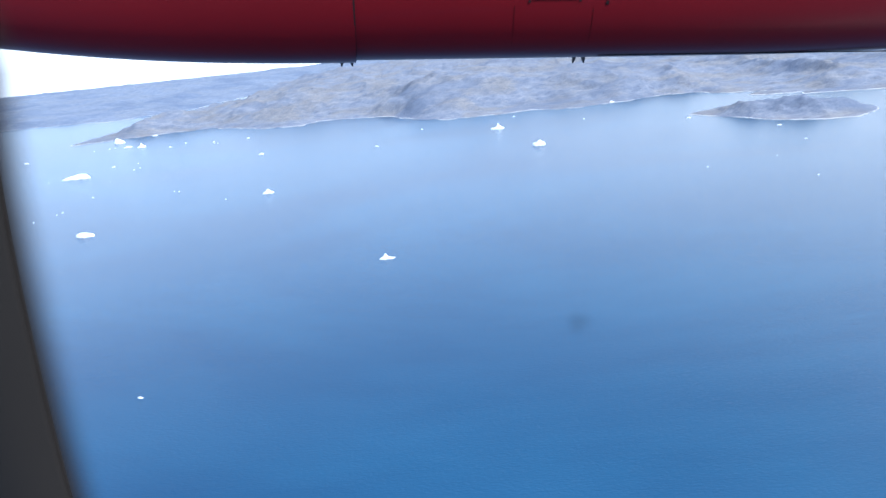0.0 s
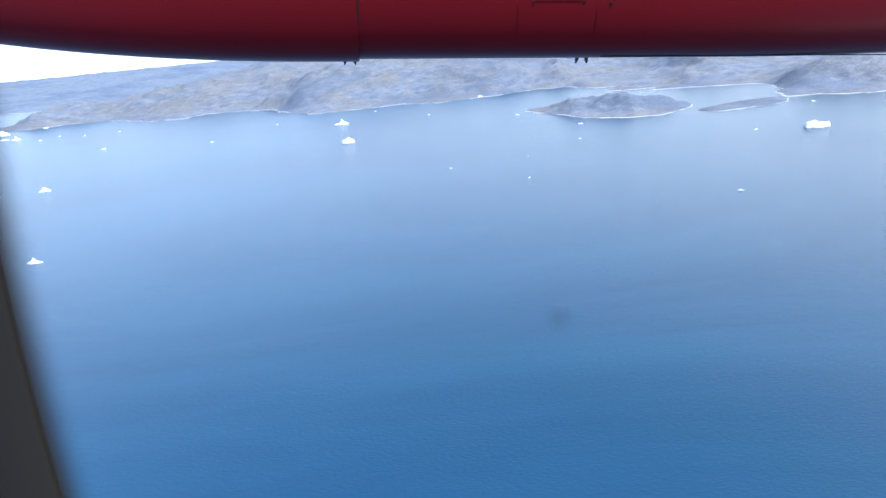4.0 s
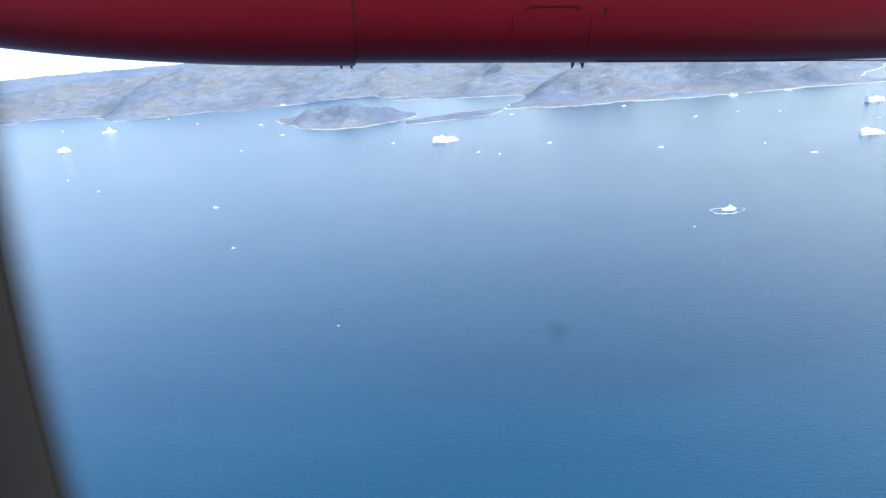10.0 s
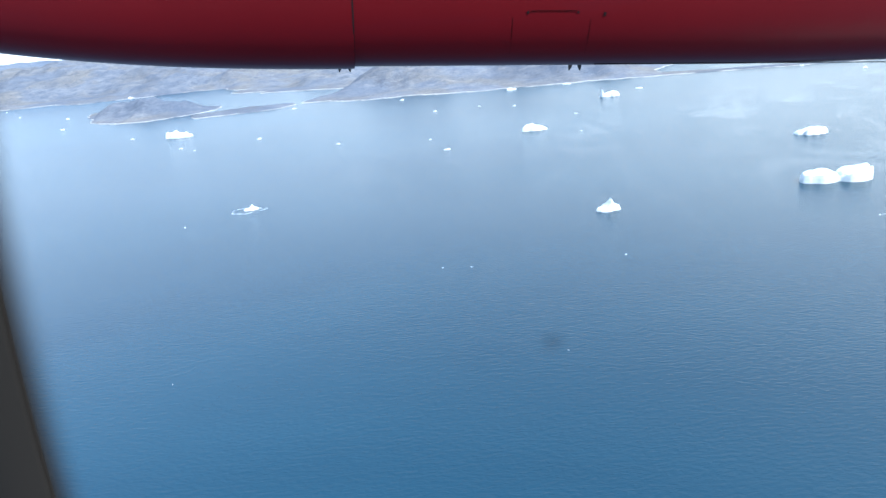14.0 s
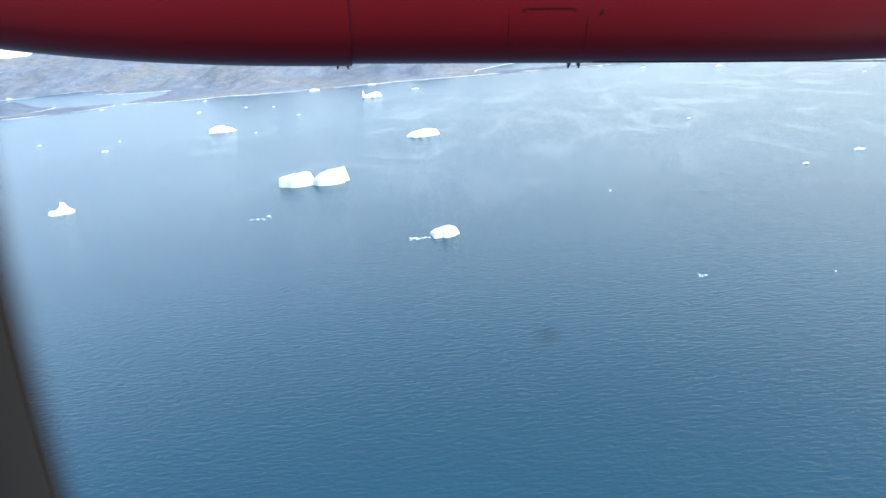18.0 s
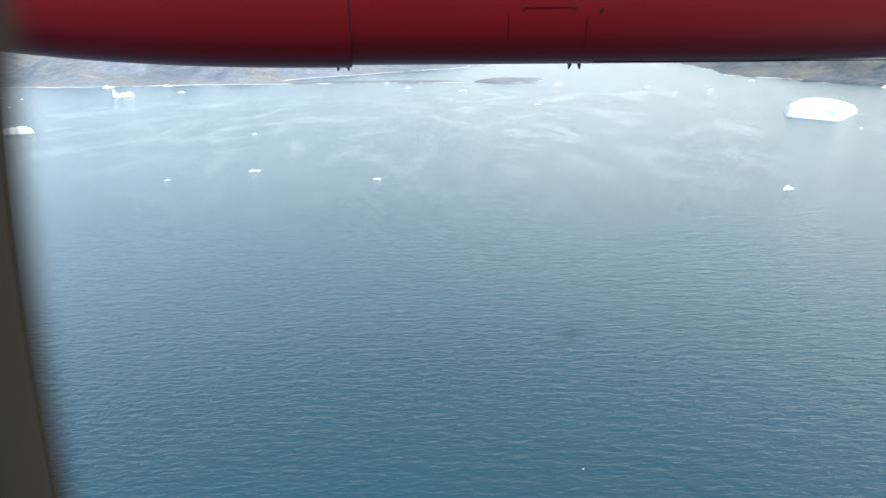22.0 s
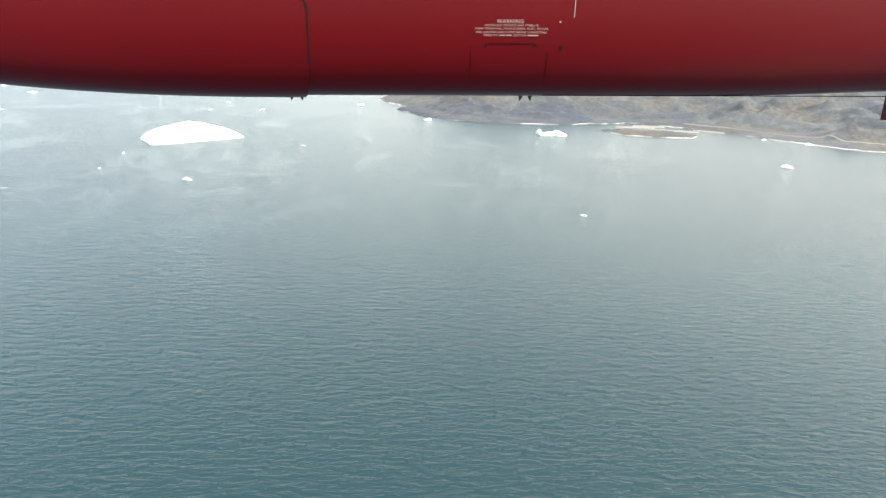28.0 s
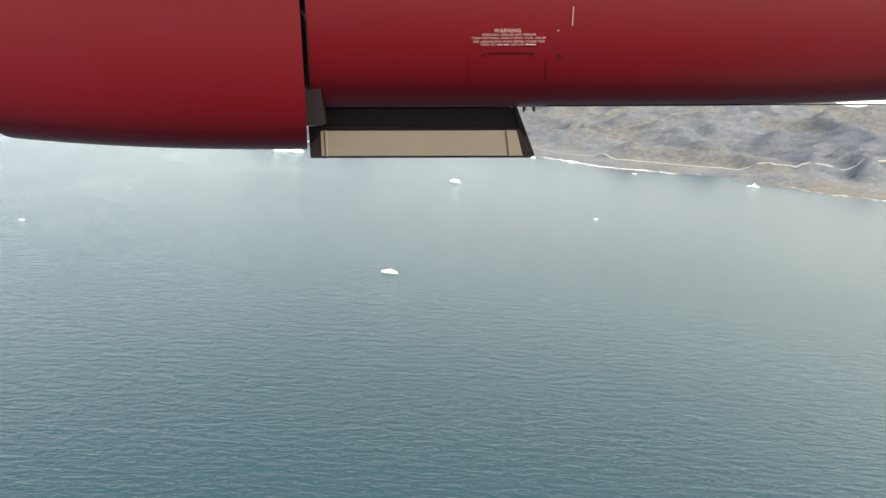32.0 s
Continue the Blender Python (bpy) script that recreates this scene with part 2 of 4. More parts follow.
def make_land(name, warm, tint=(1, 1, 1), bleach=0.35, bare=0.45):
    m, nt, b = material(name, 0.92, 0, 0.2)
    v = coords(nt)
    sep = nt.nodes.new("ShaderNodeSeparateXYZ")
    nt.links.new(v, sep.inputs[0])
    wide = fbm(nt, v, 0.0065, 5, 0.55, 0.3)
    coarse = fbm(nt, coords(nt, (0.7, 1, 1)), 0.022, 6, 0.6, 0.3)
    mid = fbm(nt, coords(nt, (0.7, 1, 1.5), (0, 0, radians(20))), 0.085, 8, 0.66, 0.2)
    grain = fbm(nt, v, 0.42, 6, 0.7)
    # blue-grey ramp kept flat, so distance haze is partly in the colour
    rock = ramp(nt, mid, [(0.32, (0.115, 0.130, 0.165)), (0.50, (0.155, 0.168, 0.195)), (0.66, (0.21, 0.215, 0.23))])
    heath = ramp(nt, grain, [(0.3, (0.125, 0.112, 0.092)), (0.5, (0.175, 0.152, 0.122)), (0.72, (0.215, 0.192, 0.16))])
    patch = ramp(nt, coarse, [(0.44, (0, 0, 0)), (0.58, (1, 1, 1))])
    col = mix(nt, math_node(nt, "MULTIPLY", patch, warm), rock, heath)
    # broad patches of darker, bluer colour from the large-scale noise
    blue_patch = ramp(nt, wide, [(0.36, (1, 1, 1)), (0.52, (0, 0, 0))])
    col = mix(nt, math_node(nt, "MULTIPLY", blue_patch, 0.6), col, (0.085, 0.105, 0.145))
    # steep faces turn a darker blue-grey
    geo = nt.nodes.new("ShaderNodeNewGeometry")
    nsep = nt.nodes.new("ShaderNodeSeparateXYZ")
    nt.links.new(geo.outputs["True Normal"], nsep.inputs[0])
    steep = ramp(nt, nsep.outputs[2], [(0.82, (1, 1, 1)), (0.95, (0, 0, 0))])
    col = mix(nt, math_node(nt, "MULTIPLY", steep, 0.45), col, (0.080, 0.096, 0.130))
    # bleached slabs and lichen
    pale = ramp(nt, fbm(nt, coords(nt, (0.5, 1, 1), (0, 0, radians(-12))), 0.11, 8, 0.7, 0.4), [(0.56, (0, 0, 0)), (0.68, (1, 1, 1))])
    col = mix(nt, math_node(nt, "MULTIPLY", pale, bleach), col, (0.34, 0.32, 0.30))
    # ledges and cracks running with the strata
    strata = fbm(nt, coords(nt, (0.30, 1, 1.6), (0, 0, radians(14))), 0.26, 6, 0.68, 0.5)
    ledge = ramp(nt, strata, [(0.34, (0.74, 0.76, 0.80)), (0.47, (1, 1, 1)), (0.60, (1, 1, 1)), (0.72, (1.25, 1.23, 1.2))])
    col = mix(nt, 1.0, col, ledge, "MULTIPLY")
    speck = ramp(nt, grain, [(0.30, (0.80, 0.80, 0.82)), (0.52, (1, 1, 1)), (0.70, (1.18, 1.17, 1.15))])
    col = mix(nt, 1.0, col, speck, "MULTIPLY")
    col = mix(nt, 1.0, col, tint, "MULTIPLY")
    # bleached rock and sand between the tide lines, broken along the shore
    tide = nt.nodes.new("ShaderNodeMapRange")
    tide.inputs["From Min"].default_value, tide.inputs["From Max"].default_value = 0.86, 0.70
    nt.links.new(math_node(nt, "ADD", sep.outputs[2], math_node(nt, "MULTIPLY", mid, 0.9)), tide.inputs[0])
    beach = ramp(nt, fbm(nt, v, 0.026, 6, 0.66), [(bare, (0, 0, 0)), (bare + 0.10, (1, 1, 1))])
    col = mix(nt, math_node(nt, "MULTIPLY", tide.outputs[0], beach), col, (0.36, 0.355, 0.345))
    nt.links.new(col, b.inputs["Base Color"])
    n1 = bump(nt, None, mid, 0.5, 2.0)
    bump(nt, b, grain, 0.4, 0.6, n1)
    return m


def make_paint():
    m, nt, b = material("red_aircraft_paint", 0.34, 0, 0.10)
    v = coords(nt)
    n = fbm(nt, v, 1.6, 5, 0.6)
    streak = fbm(nt, coords(nt, (0.6, 6, 6)), 3.0, 5, 0.6)
    c = mix(nt, n, (0.058, 0.0008, 0.0022), (0.076, 0.0010, 0.0027))
    soot = ramp(nt, streak, [(0.55, (0, 0, 0)), (0.8, (1, 1, 1))])
    c = mix(nt, math_node(nt, "MULTIPLY", soot, 0.35), c, (0.055, 0.004, 0.009))
    nt.links.new(c, b.inputs["Base Color"])
    b.inputs["Coat Weight"].default_value = 0.05
    b.inputs["Coat Roughness"].default_value = 0.12
    # purple sheen puts the window's hazy veil into the paint's grazing edges
    b.inputs["Sheen Weight"].default_value = 0.13
    b.inputs["Sheen Roughness"].default_value = 0.45
    b.inputs["Sheen Tint"].default_value = (0.55, 0.42, 0.70, 1)
    bump(nt, b, fbm(nt, v, 40, 3), 0.05, 0.01)
    return m


def plain(name, colour, rough=0.6, metal=0.0, spread=0.15, scale=8.0):
    m, nt, b = material(name, rough, metal)
    n = fbm(nt, coords(nt), scale, 5, 0.6)
    nt.links.new(mix(nt, n, tuple(c * (1 - spread) for c in colour), tuple(min(1, c * (1 + spread)) for c in colour)), b.inputs["Base Color"])
    return m


WATER, ICE, PAINT = make_water(), make_ice(), make_paint()
# the blue tints of LAND_N and LAND_FAR put aerial haze into the colour
LAND_N, LAND_S = make_land("hazed_granite_and_heath", 0.52, (0.80, 0.835, 0.89), 0.28, 0.42), make_land("heath_and_granite", 0.62, (0.54, 0.54, 0.51), 0.26, 0.48)
LAND_FAR, LAND_DARK = make_land("hazed_far_granite", 0.2, (0.80, 0.90, 1.02), 0.1), make_land("dark_gneiss", 0.12, (0.40, 0.42, 0.44), 0.3, 0.48)
SEAL = plain("black_rubber_seal", (0.008, 0.006, 0.007), 0.9)
GROOVE = plain("grimy_paint_edge", (0.022, 0.002, 0.003), 0.9)
STEEL = plain("dark_steel", (0.06, 0.055, 0.06), 0.45, 0.6)
LETTER = plain("white_stencil_paint", (0.26, 0.19, 0.19), 0.7)
FOAM = plain("foam", (0.42, 0.46, 0.48), 0.8)
GRAVEL = plain("pale_gravel", (0.18, 0.175, 0.165), 0.95, 0, 0.2, 0.6)
LINING = plain("beige_door_lining", (0.085, 0.068, 0.052), 0.6, 0, 0.12, 5.0)
SURROUND = plain("dark_window_surround", (0.0110, 0.0098, 0.0090), 0.9)
for m in (SEAL, GROOVE, SURROUND):
    m.node_tree.nodes["Principled BSDF"].inputs["Specular IOR Level"].default_value = 0.1


def make_fading(name, colour, most):
    """A dark see-through colour that clears towards its rim."""
    m, nt, b = material(name, 0.9, 0, 0.1)
    b.inputs["Base Color"].default_value = (*colour, 1)
    at = nt.nodes.new("ShaderNodeAttribute")
    at.attribute_name = "fade"
    nt.links.new(math_node(nt, "MULTIPLY", at.outputs["Fac"], most), b.inputs["Alpha"])
    return m


# the first imitates the out-of-focus window edge, the second is dirt
EDGE_BLUR, SMUDGE = make_fading("window_edge_blur", (0.0120, 0.0100, 0.0085), 1.0), make_fading("window_smudge", (0.004, 0.005, 0.008), 0.24)
HULL = plain("white_hull_paint", (0.75, 0.75, 0.74), 0.4)


# ---------------------------------------------------------------- mesh helpers
def mesh_object(name, verts, faces, mat, parent=None, smooth=True):
    me = bpy.data.meshes.new(name)
    me.from_pydata([tuple(map(float, p)) for p in verts], [], [tuple(map(int, f)) for f in faces])
    me.materials.append(mat)
    if smooth:
        me.polygons.foreach_set("use_smooth", [True] * len(me.polygons))
    me.update()
    ob = new(name, me)
    if parent is not None:
        ob.parent = parent
    return ob


def part(name, bm, mat, parent, label=""):
    me = bpy.data.meshes.new(name)
    bm.to_mesh(me)
    bm.free()
    me.materials.append(mat)
    ob = new(name, me)
    ob.parent = parent
    return tagged(ob, label)


def value_noise(x, y, seed):
    xi, yi = np.floor(x).astype(np.int64), np.floor(y).astype(np.int64)
    fx, fy = x - xi, y - yi
    fx, fy = fx * fx * fx * (fx * (fx * 6 - 15) + 10), fy * fy * fy * (fy * (fy * 6 - 15) + 10)

    def rnd(a, b):
        h = (a * 374761393 + b * 668265263 + seed * 69069) & 0xFFFFFFFF
        h = ((h ^ (h >> 13)) * 1274126177) & 0xFFFFFFFF
        return ((h ^ (h >> 16)) & 0xFFFF) / 65535.0

    a = rnd(xi, yi) * (1 - fx) + rnd(xi + 1, yi) * fx
    b = rnd(xi, yi + 1) * (1 - fx) + rnd(xi + 1, yi + 1) * fx
    return a * (1 - fy) + b * fy


def fractal(x, y, size, seed, octaves=5, gain=0.5, ridged=False):
    total, amp, norm = np.zeros_like(x), 1.0, 0.0
    for o in range(octaves):
        c, s = math.cos(0.6 * o), math.sin(0.6 * o)
        n = value_noise((c * x - s * y) / size, (s * x + c * y) / size, seed + o)
        total += amp * (1 - np.abs(2 * n - 1) if ridged else n)
        norm += amp
        amp, size = amp * gain, size / 2
    return total / norm


def inside_distance(X, Y, poly):
    """Distance to the outline, positive inside."""
    P = np.array(poly, float)
    best = np.full(X.shape, 1e9)
    inside = np.zeros(X.shape, bool)
    for (x0, y0), (x1, y1) in zip(P, np.roll(P, -1, 0)):
        dx, dy = x1 - x0, y1 - y0
        u = np.clip(((X - x0) * dx + (Y - y0) * dy) / (dx * dx + dy * dy + 1e-9), 0, 1)
        best = np.minimum(best, np.hypot(X - x0 - u * dx, Y - y0 - u * dy))
        if y0 != y1:
            cross = ((Y < y0) != (Y < y1)) & (X < x0 + (Y - y0) / dy * dx)
            inside ^= cross
    return np.where(inside, best, -best)


GRIDS = {}


def around(outline, step, margin=22):
    """Grid lines that cover an outline."""
    return [np.arange(min(p[k] for p in outline) - margin, max(p[k] for p in outline) + margin, step) for k in (0, 1)]


def land(name, outline, xs, ys, hills, rough, shore, mat, seed, label, wobble=14.0):
    """A land mass: an outline with a wandering shoreline, a slope up from the water, named hills and broken relief."""
    X, Y = np.meshgrid(np.array(xs, float), np.array(ys, float))
    d = inside_distance(X, Y, outline)
    d = d + (fractal(X, Y, 45, seed + 40, 5, 0.6) - 0.5) * wobble + (fractal(X, Y, 14, seed + 60, 3, 0.6) - 0.5) * wobble * 0.5
    step = np.clip(d / (2.2 * rough[0] + 8), 0, 1)
    base = np.where(d > 0, 0.3 + shore[0] * (1 - np.exp(-d / shore[1])), d * 0.12)
    warp = (fractal(X, Y, 70, seed + 70, 3) - 0.5) * 40
    for hx, hy, sx, sy, h in hills:
        q = ((X + warp - hx) / sx) ** 2 + ((Y - warp * 0.5 - hy) / sy) ** 2
        base = base + np.where(d > 0, h * np.exp(-q) * np.clip(d / 30, 0, 1), 0)
    relief = fractal(X + warp, Y, rough[1], seed, 5, 0.5, True) ** 2 - 0.32
    fine = fractal(X, Y, rough[1] / 5, seed + 9, 4, 0.55, True) - 0.55
    Z = base + np.where(d > 0, step * (relief * rough[0] * 1.5 + fine * rough[0] * 0.4), 0)
    low = 0.2 + 0.14 * np.minimum(d, 12)
    Z = np.where(d > 0, np.where(Z < low + 1, low + np.exp(np.minimum(Z - low - 1, 0)), Z), Z)
    GRIDS[name] = (X[0], Y[:, 0], Z)
    ny, nx = X.shape
    keep = (d > -12)
    idx = np.arange(nx * ny).reshape(ny, nx)
    quad = keep[:-1, :-1] | keep[1:, :-1] | keep[:-1, 1:] | keep[1:, 1:]
    f = np.stack([idx[:-1, :-1][quad], idx[:-1, 1:][quad], idx[1:, 1:][quad], idx[1:, :-1][quad]], 1)
    used, inv = np.unique(f, return_inverse=True)
    verts = np.stack([X.ravel()[used], Y.ravel()[used], Z.ravel()[used]], 1)
    ob = mesh_object(name, verts, inv.reshape(-1, 4), mat)
    return tagged(ob, label, "land", kind="structure")


def ground_at(name, x, y):
    gx, gy, Z = GRIDS[name]
    i = int(np.clip(np.searchsorted(gx, x) - 1, 0, len(gx) - 2))
    j = int(np.clip(np.searchsorted(gy, y) - 1, 0, len(gy) - 2))
    u, v = (x - gx[i]) / (gx[i + 1] - gx[i]), (y - gy[j]) / (gy[j + 1] - gy[j])
    return (Z[j, i] * (1 - u) + Z[j, i + 1] * u) * (1 - v) + (Z[j + 1, i] * (1 - u) + Z[j + 1, i + 1] * u) * v


def spaced(a, b, fine, coarse, lo, hi):
    """Grid lines from a to b, close together between lo and hi."""
    out, x = [], a
    while x < b:
        out.append(x)
        x += fine if lo <= x <= hi else coarse
    return out + [b]


# ---------------------------------------------------------------- water and land
sea = mesh_object("water", [(-6000, -6000, 0), (7000, -6000, 0), (7000, 7000, 0), (-6000, 7000, 0)], [(0, 1, 2, 3)], WATER, smooth=False)
tagged(sea, "blue-green fjord water with wind ripples and calm slicks", "water", kind="structure")

MAINLAND = [(-519, 853), (-465, 875), (-406, 889), (-336, 903), (-242, 823), (-190, 815), (-174, 852), (-116, 842),
            (-83, 828), (-55, 784), (-1, 728), (74, 728), (103, 737), (148, 714), (195, 727), (267, 755), (299, 743),
            (328, 714), (380, 682), (424, 634), (475, 628), (460, 577), (441, 540), (425, 512), (455, 505), (517, 496),
            (561, 484), (599, 484), (643, 485), (691, 480), (722, 482), (730, 527),
            (767, 563), (820, 609), (867, 650), (927, 770), (942, 1004), (900, 1500), (600, 3400), (-380, 3400), (-480, 1400), (-523, 960)]
land("mainland", MAINLAND, spaced(-620, 1000, 5, 12, -560, 980), spaced(380, 3400, 5, 40, 380, 1080),
     [(-250, 1010, 110, 80, 20), (-431, 947, 80, 45, 6), (-100, 1050, 150, 110, 26), (70, 960, 130, 120, 26), (-31, 831, 70, 50, 9),
      (506, 608, 75, 48, 8), (455, 552, 35, 22, 4), (548, 583, 60, 40, 4), (228, 903, 130, 90, 16), (687, 744, 200, 130, 9), (0, 1900, 600, 500, 30)],
     (15, 130), (9, 100), LAND_N, 3, "bare granite hills with heath and a pale shoreline", 20)

ISLAND = [(227, 579), (247, 543), (270, 507), (300, 486), (322, 483), (347, 502), (359, 522), (359, 548), (328, 562), (295, 579), (258, 595)]
land("island", ISLAND, *around(ISLAND, 2.5),
     [(258, 560, 20, 22, 7), (290, 540, 26, 20, 6), (322, 528, 26, 16, 6), (345, 525, 16, 14, 3)],
     (6, 36), (3.5, 16), LAND_N, 11, "low rocky island with a pale shoreline", 9)

ISTHMUS = [(353, 490), (364, 475), (402, 480), (422, 489), (434, 509), (428, 516), (404, 513), (374, 502)]
land("isthmus", ISTHMUS, *around(ISTHMUS, 2), [], (2.2, 22), (2.4, 10), LAND_N, 17,
     "flat rocky tongue of land beside the cape", 6)

BEACH = [(707, 481), (742, 473), (783, 467), (832, 459), (854, 453), (874, 451), (858, 465), (833, 471), (788, 477), (744, 487), (722, 491)]
land("beach_bar", BEACH, *around(BEACH, 1.5), [], (0.9, 18), (1.2, 6), LAND_N, 43,
     "low gravel bar closing a shallow lagoon", 5)

ISLET = [(878, 456), (897, 436), (924, 447), (931, 467), (904, 475), (884, 471)]
land("islet", ISLET, *around(ISLET, 1.5), [], (1.2, 14), (1.4, 6), LAND_N, 47,
     "low gravel islet beyond the bar", 6)

INNER_BAR = [(369, 642), (394, 635), (420, 627), (446, 618), (470, 609), (493, 598), (500, 612), (462, 634), (430, 646), (399, 657), (375, 656)]
land("inner_bar", INNER_BAR, *around(INNER_BAR, 3), [], (2.0, 22), (2.2, 9), LAND_N, 21, "low dark tongue of rock in the inner bay", 5)

SKERRY = [(328, 676), (340, 664), (369, 659), (406, 665), (410, 680), (374, 688), (343, 690)]
land("skerry", SKERRY, *around(SKERRY, 3), [], (1.5, 20), (1.6, 9), LAND_N, 19,
     "low bare skerry in the inner bay", 5)

SOUTH = [(1072, 475), (1083, 444), (1097, 409), (1118, 376), (1140, 362), (1176, 368), (1208, 380), (1236, 393), (1265, 380), (1287, 368),
         (1307, 343), (1328, 321), (1356, 313), (1384, 302), (1404, 282), (1416, 267), (1435, 255), (1518, 236), (1744, 195), (2300, 160), (2600, 2600),
         (1300, 3000), (1130, 1148), (1095, 610)]
land("south_shore", SOUTH, spaced(1020, 2600, 4, 25, 1020, 1560), spaced(140, 3000, 4, 40, 140, 760),
     [(1196, 415, 42, 20, 5.5), (1135, 405, 34, 16, 3), (1279, 498, 60, 45, 6), (1442, 540, 110, 100, 14), (1615, 515, 130, 150, 22), (1373, 675, 160, 90, 9),
      (1552, 1025, 300, 250, 18)],
     (12, 62), (8, 110), LAND_S, 23, "brown heath and granite slope above the shore", 12)

PROMONTORY = [(1086, 402), (1099, 372), (1117, 356), (1143, 353), (1164, 358), (1183, 363), (1202, 375), (1221, 399), (1215, 429), (1185, 435), (1157, 431), (1122, 422), (1103, 423)]
land("promontory", PROMONTORY, *around(PROMONTORY, 2),
     [(1185, 406, 24, 16, 6.5), (1154, 393, 26, 14, 4.5), (1123, 386, 18, 12, 2.5)],
     (5, 30), (4, 14), LAND_DARK, 61, "dark blue-grey rock promontory with pale streaks", 7)

BARS = [(1229, 367, 26, 1.5, 8), (1251, 360, 30, 1.3, -6), (1241, 377, 22, 1.2, 4), (1274, 366, 18, 1.2, -20)]
for k, (bx, by, long, wide, turn) in enumerate(BARS):
    c, s = math.cos(radians(turn)), math.sin(radians(turn))
    ring = [(bx + c * long / 2 * math.cos(a) - s * wide * math.sin(a), by + s * long / 2 * math.cos(a) + c * wide * math.sin(a)) for a in np.linspace(0, 2 * math.pi, 14, endpoint=False)]
    land("gravel_bar", ring, spaced(bx - 24, bx + 24, 1.2, 1.2, 0, 1), spaced(by - 14, by + 14, 1.0, 1.0, 0, 1), [], (0.5, 8), (0.7, 3), GRAVEL, 70 + k,
         "pale gravel bar bare at low tide", 1.6)

SPIT = [(1202, 345), (1210, 329), (1226, 326), (1248, 331), (1256, 342), (1233, 350)]
land("spit", SPIT, *around(SPIT, 1.5), [], (1.4, 12), (1.8, 7), LAND_S, 31, "low rocky spit off the shore", 4)

# far hills, their haze put into the pale blue rock colour
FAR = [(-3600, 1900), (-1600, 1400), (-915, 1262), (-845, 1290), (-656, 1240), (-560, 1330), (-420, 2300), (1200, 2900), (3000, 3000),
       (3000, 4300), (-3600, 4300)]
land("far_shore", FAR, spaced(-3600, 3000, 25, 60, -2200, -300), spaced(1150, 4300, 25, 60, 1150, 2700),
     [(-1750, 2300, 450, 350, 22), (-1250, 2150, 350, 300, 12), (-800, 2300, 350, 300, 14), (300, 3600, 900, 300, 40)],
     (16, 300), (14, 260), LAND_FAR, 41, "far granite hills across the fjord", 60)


def road(name, ground, path, width, label):
    """A pale gravel track laid on the slope."""
    pts = []
    for (x0, y0), (x1, y1) in zip(path, path[1:]):
        n = max(2, int(math.hypot(x1 - x0, y1 - y0) / 3))
        pts += [(x0 + (x1 - x0) * k / n, y0 + (y1 - y0) * k / n) for k in range(n)]
    pts.append(path[-1])
    verts, faces = [], []
    for i, (x, y) in enumerate(pts):
        a, c = pts[max(i - 1, 0)], pts[min(i + 1, len(pts) - 1)]
        t = Vector((c[0] - a[0], c[1] - a[1])).normalized()
        z = max(ground_at(ground, x + k * -t.y * width / 2, y + k * t.x * width / 2) for k in (-1, 0, 1)) + 0.35
        for k, dz in ((-0.7, -0.9), (-0.5, 0), (0.5, 0), (0.7, -0.9)):
            verts.append((x - k * t.y * width, y + k * t.x * width, z + dz))
        if i:
            for k in range(3):
                o = 4 * i + k
                faces.append((o - 4, o - 3, o + 1, o))
    return tagged(mesh_object(name, verts, faces, GRAVEL), label, "road", kind="structure")


road("road", "south_shore", [(1269, 390), (1292, 379), (1314, 352), (1339, 335), (1363, 329), (1393, 322), (1425, 313), (1474, 315), (1542, 322), (1632, 314)], 0.5,
     "pale gravel track along the shore")

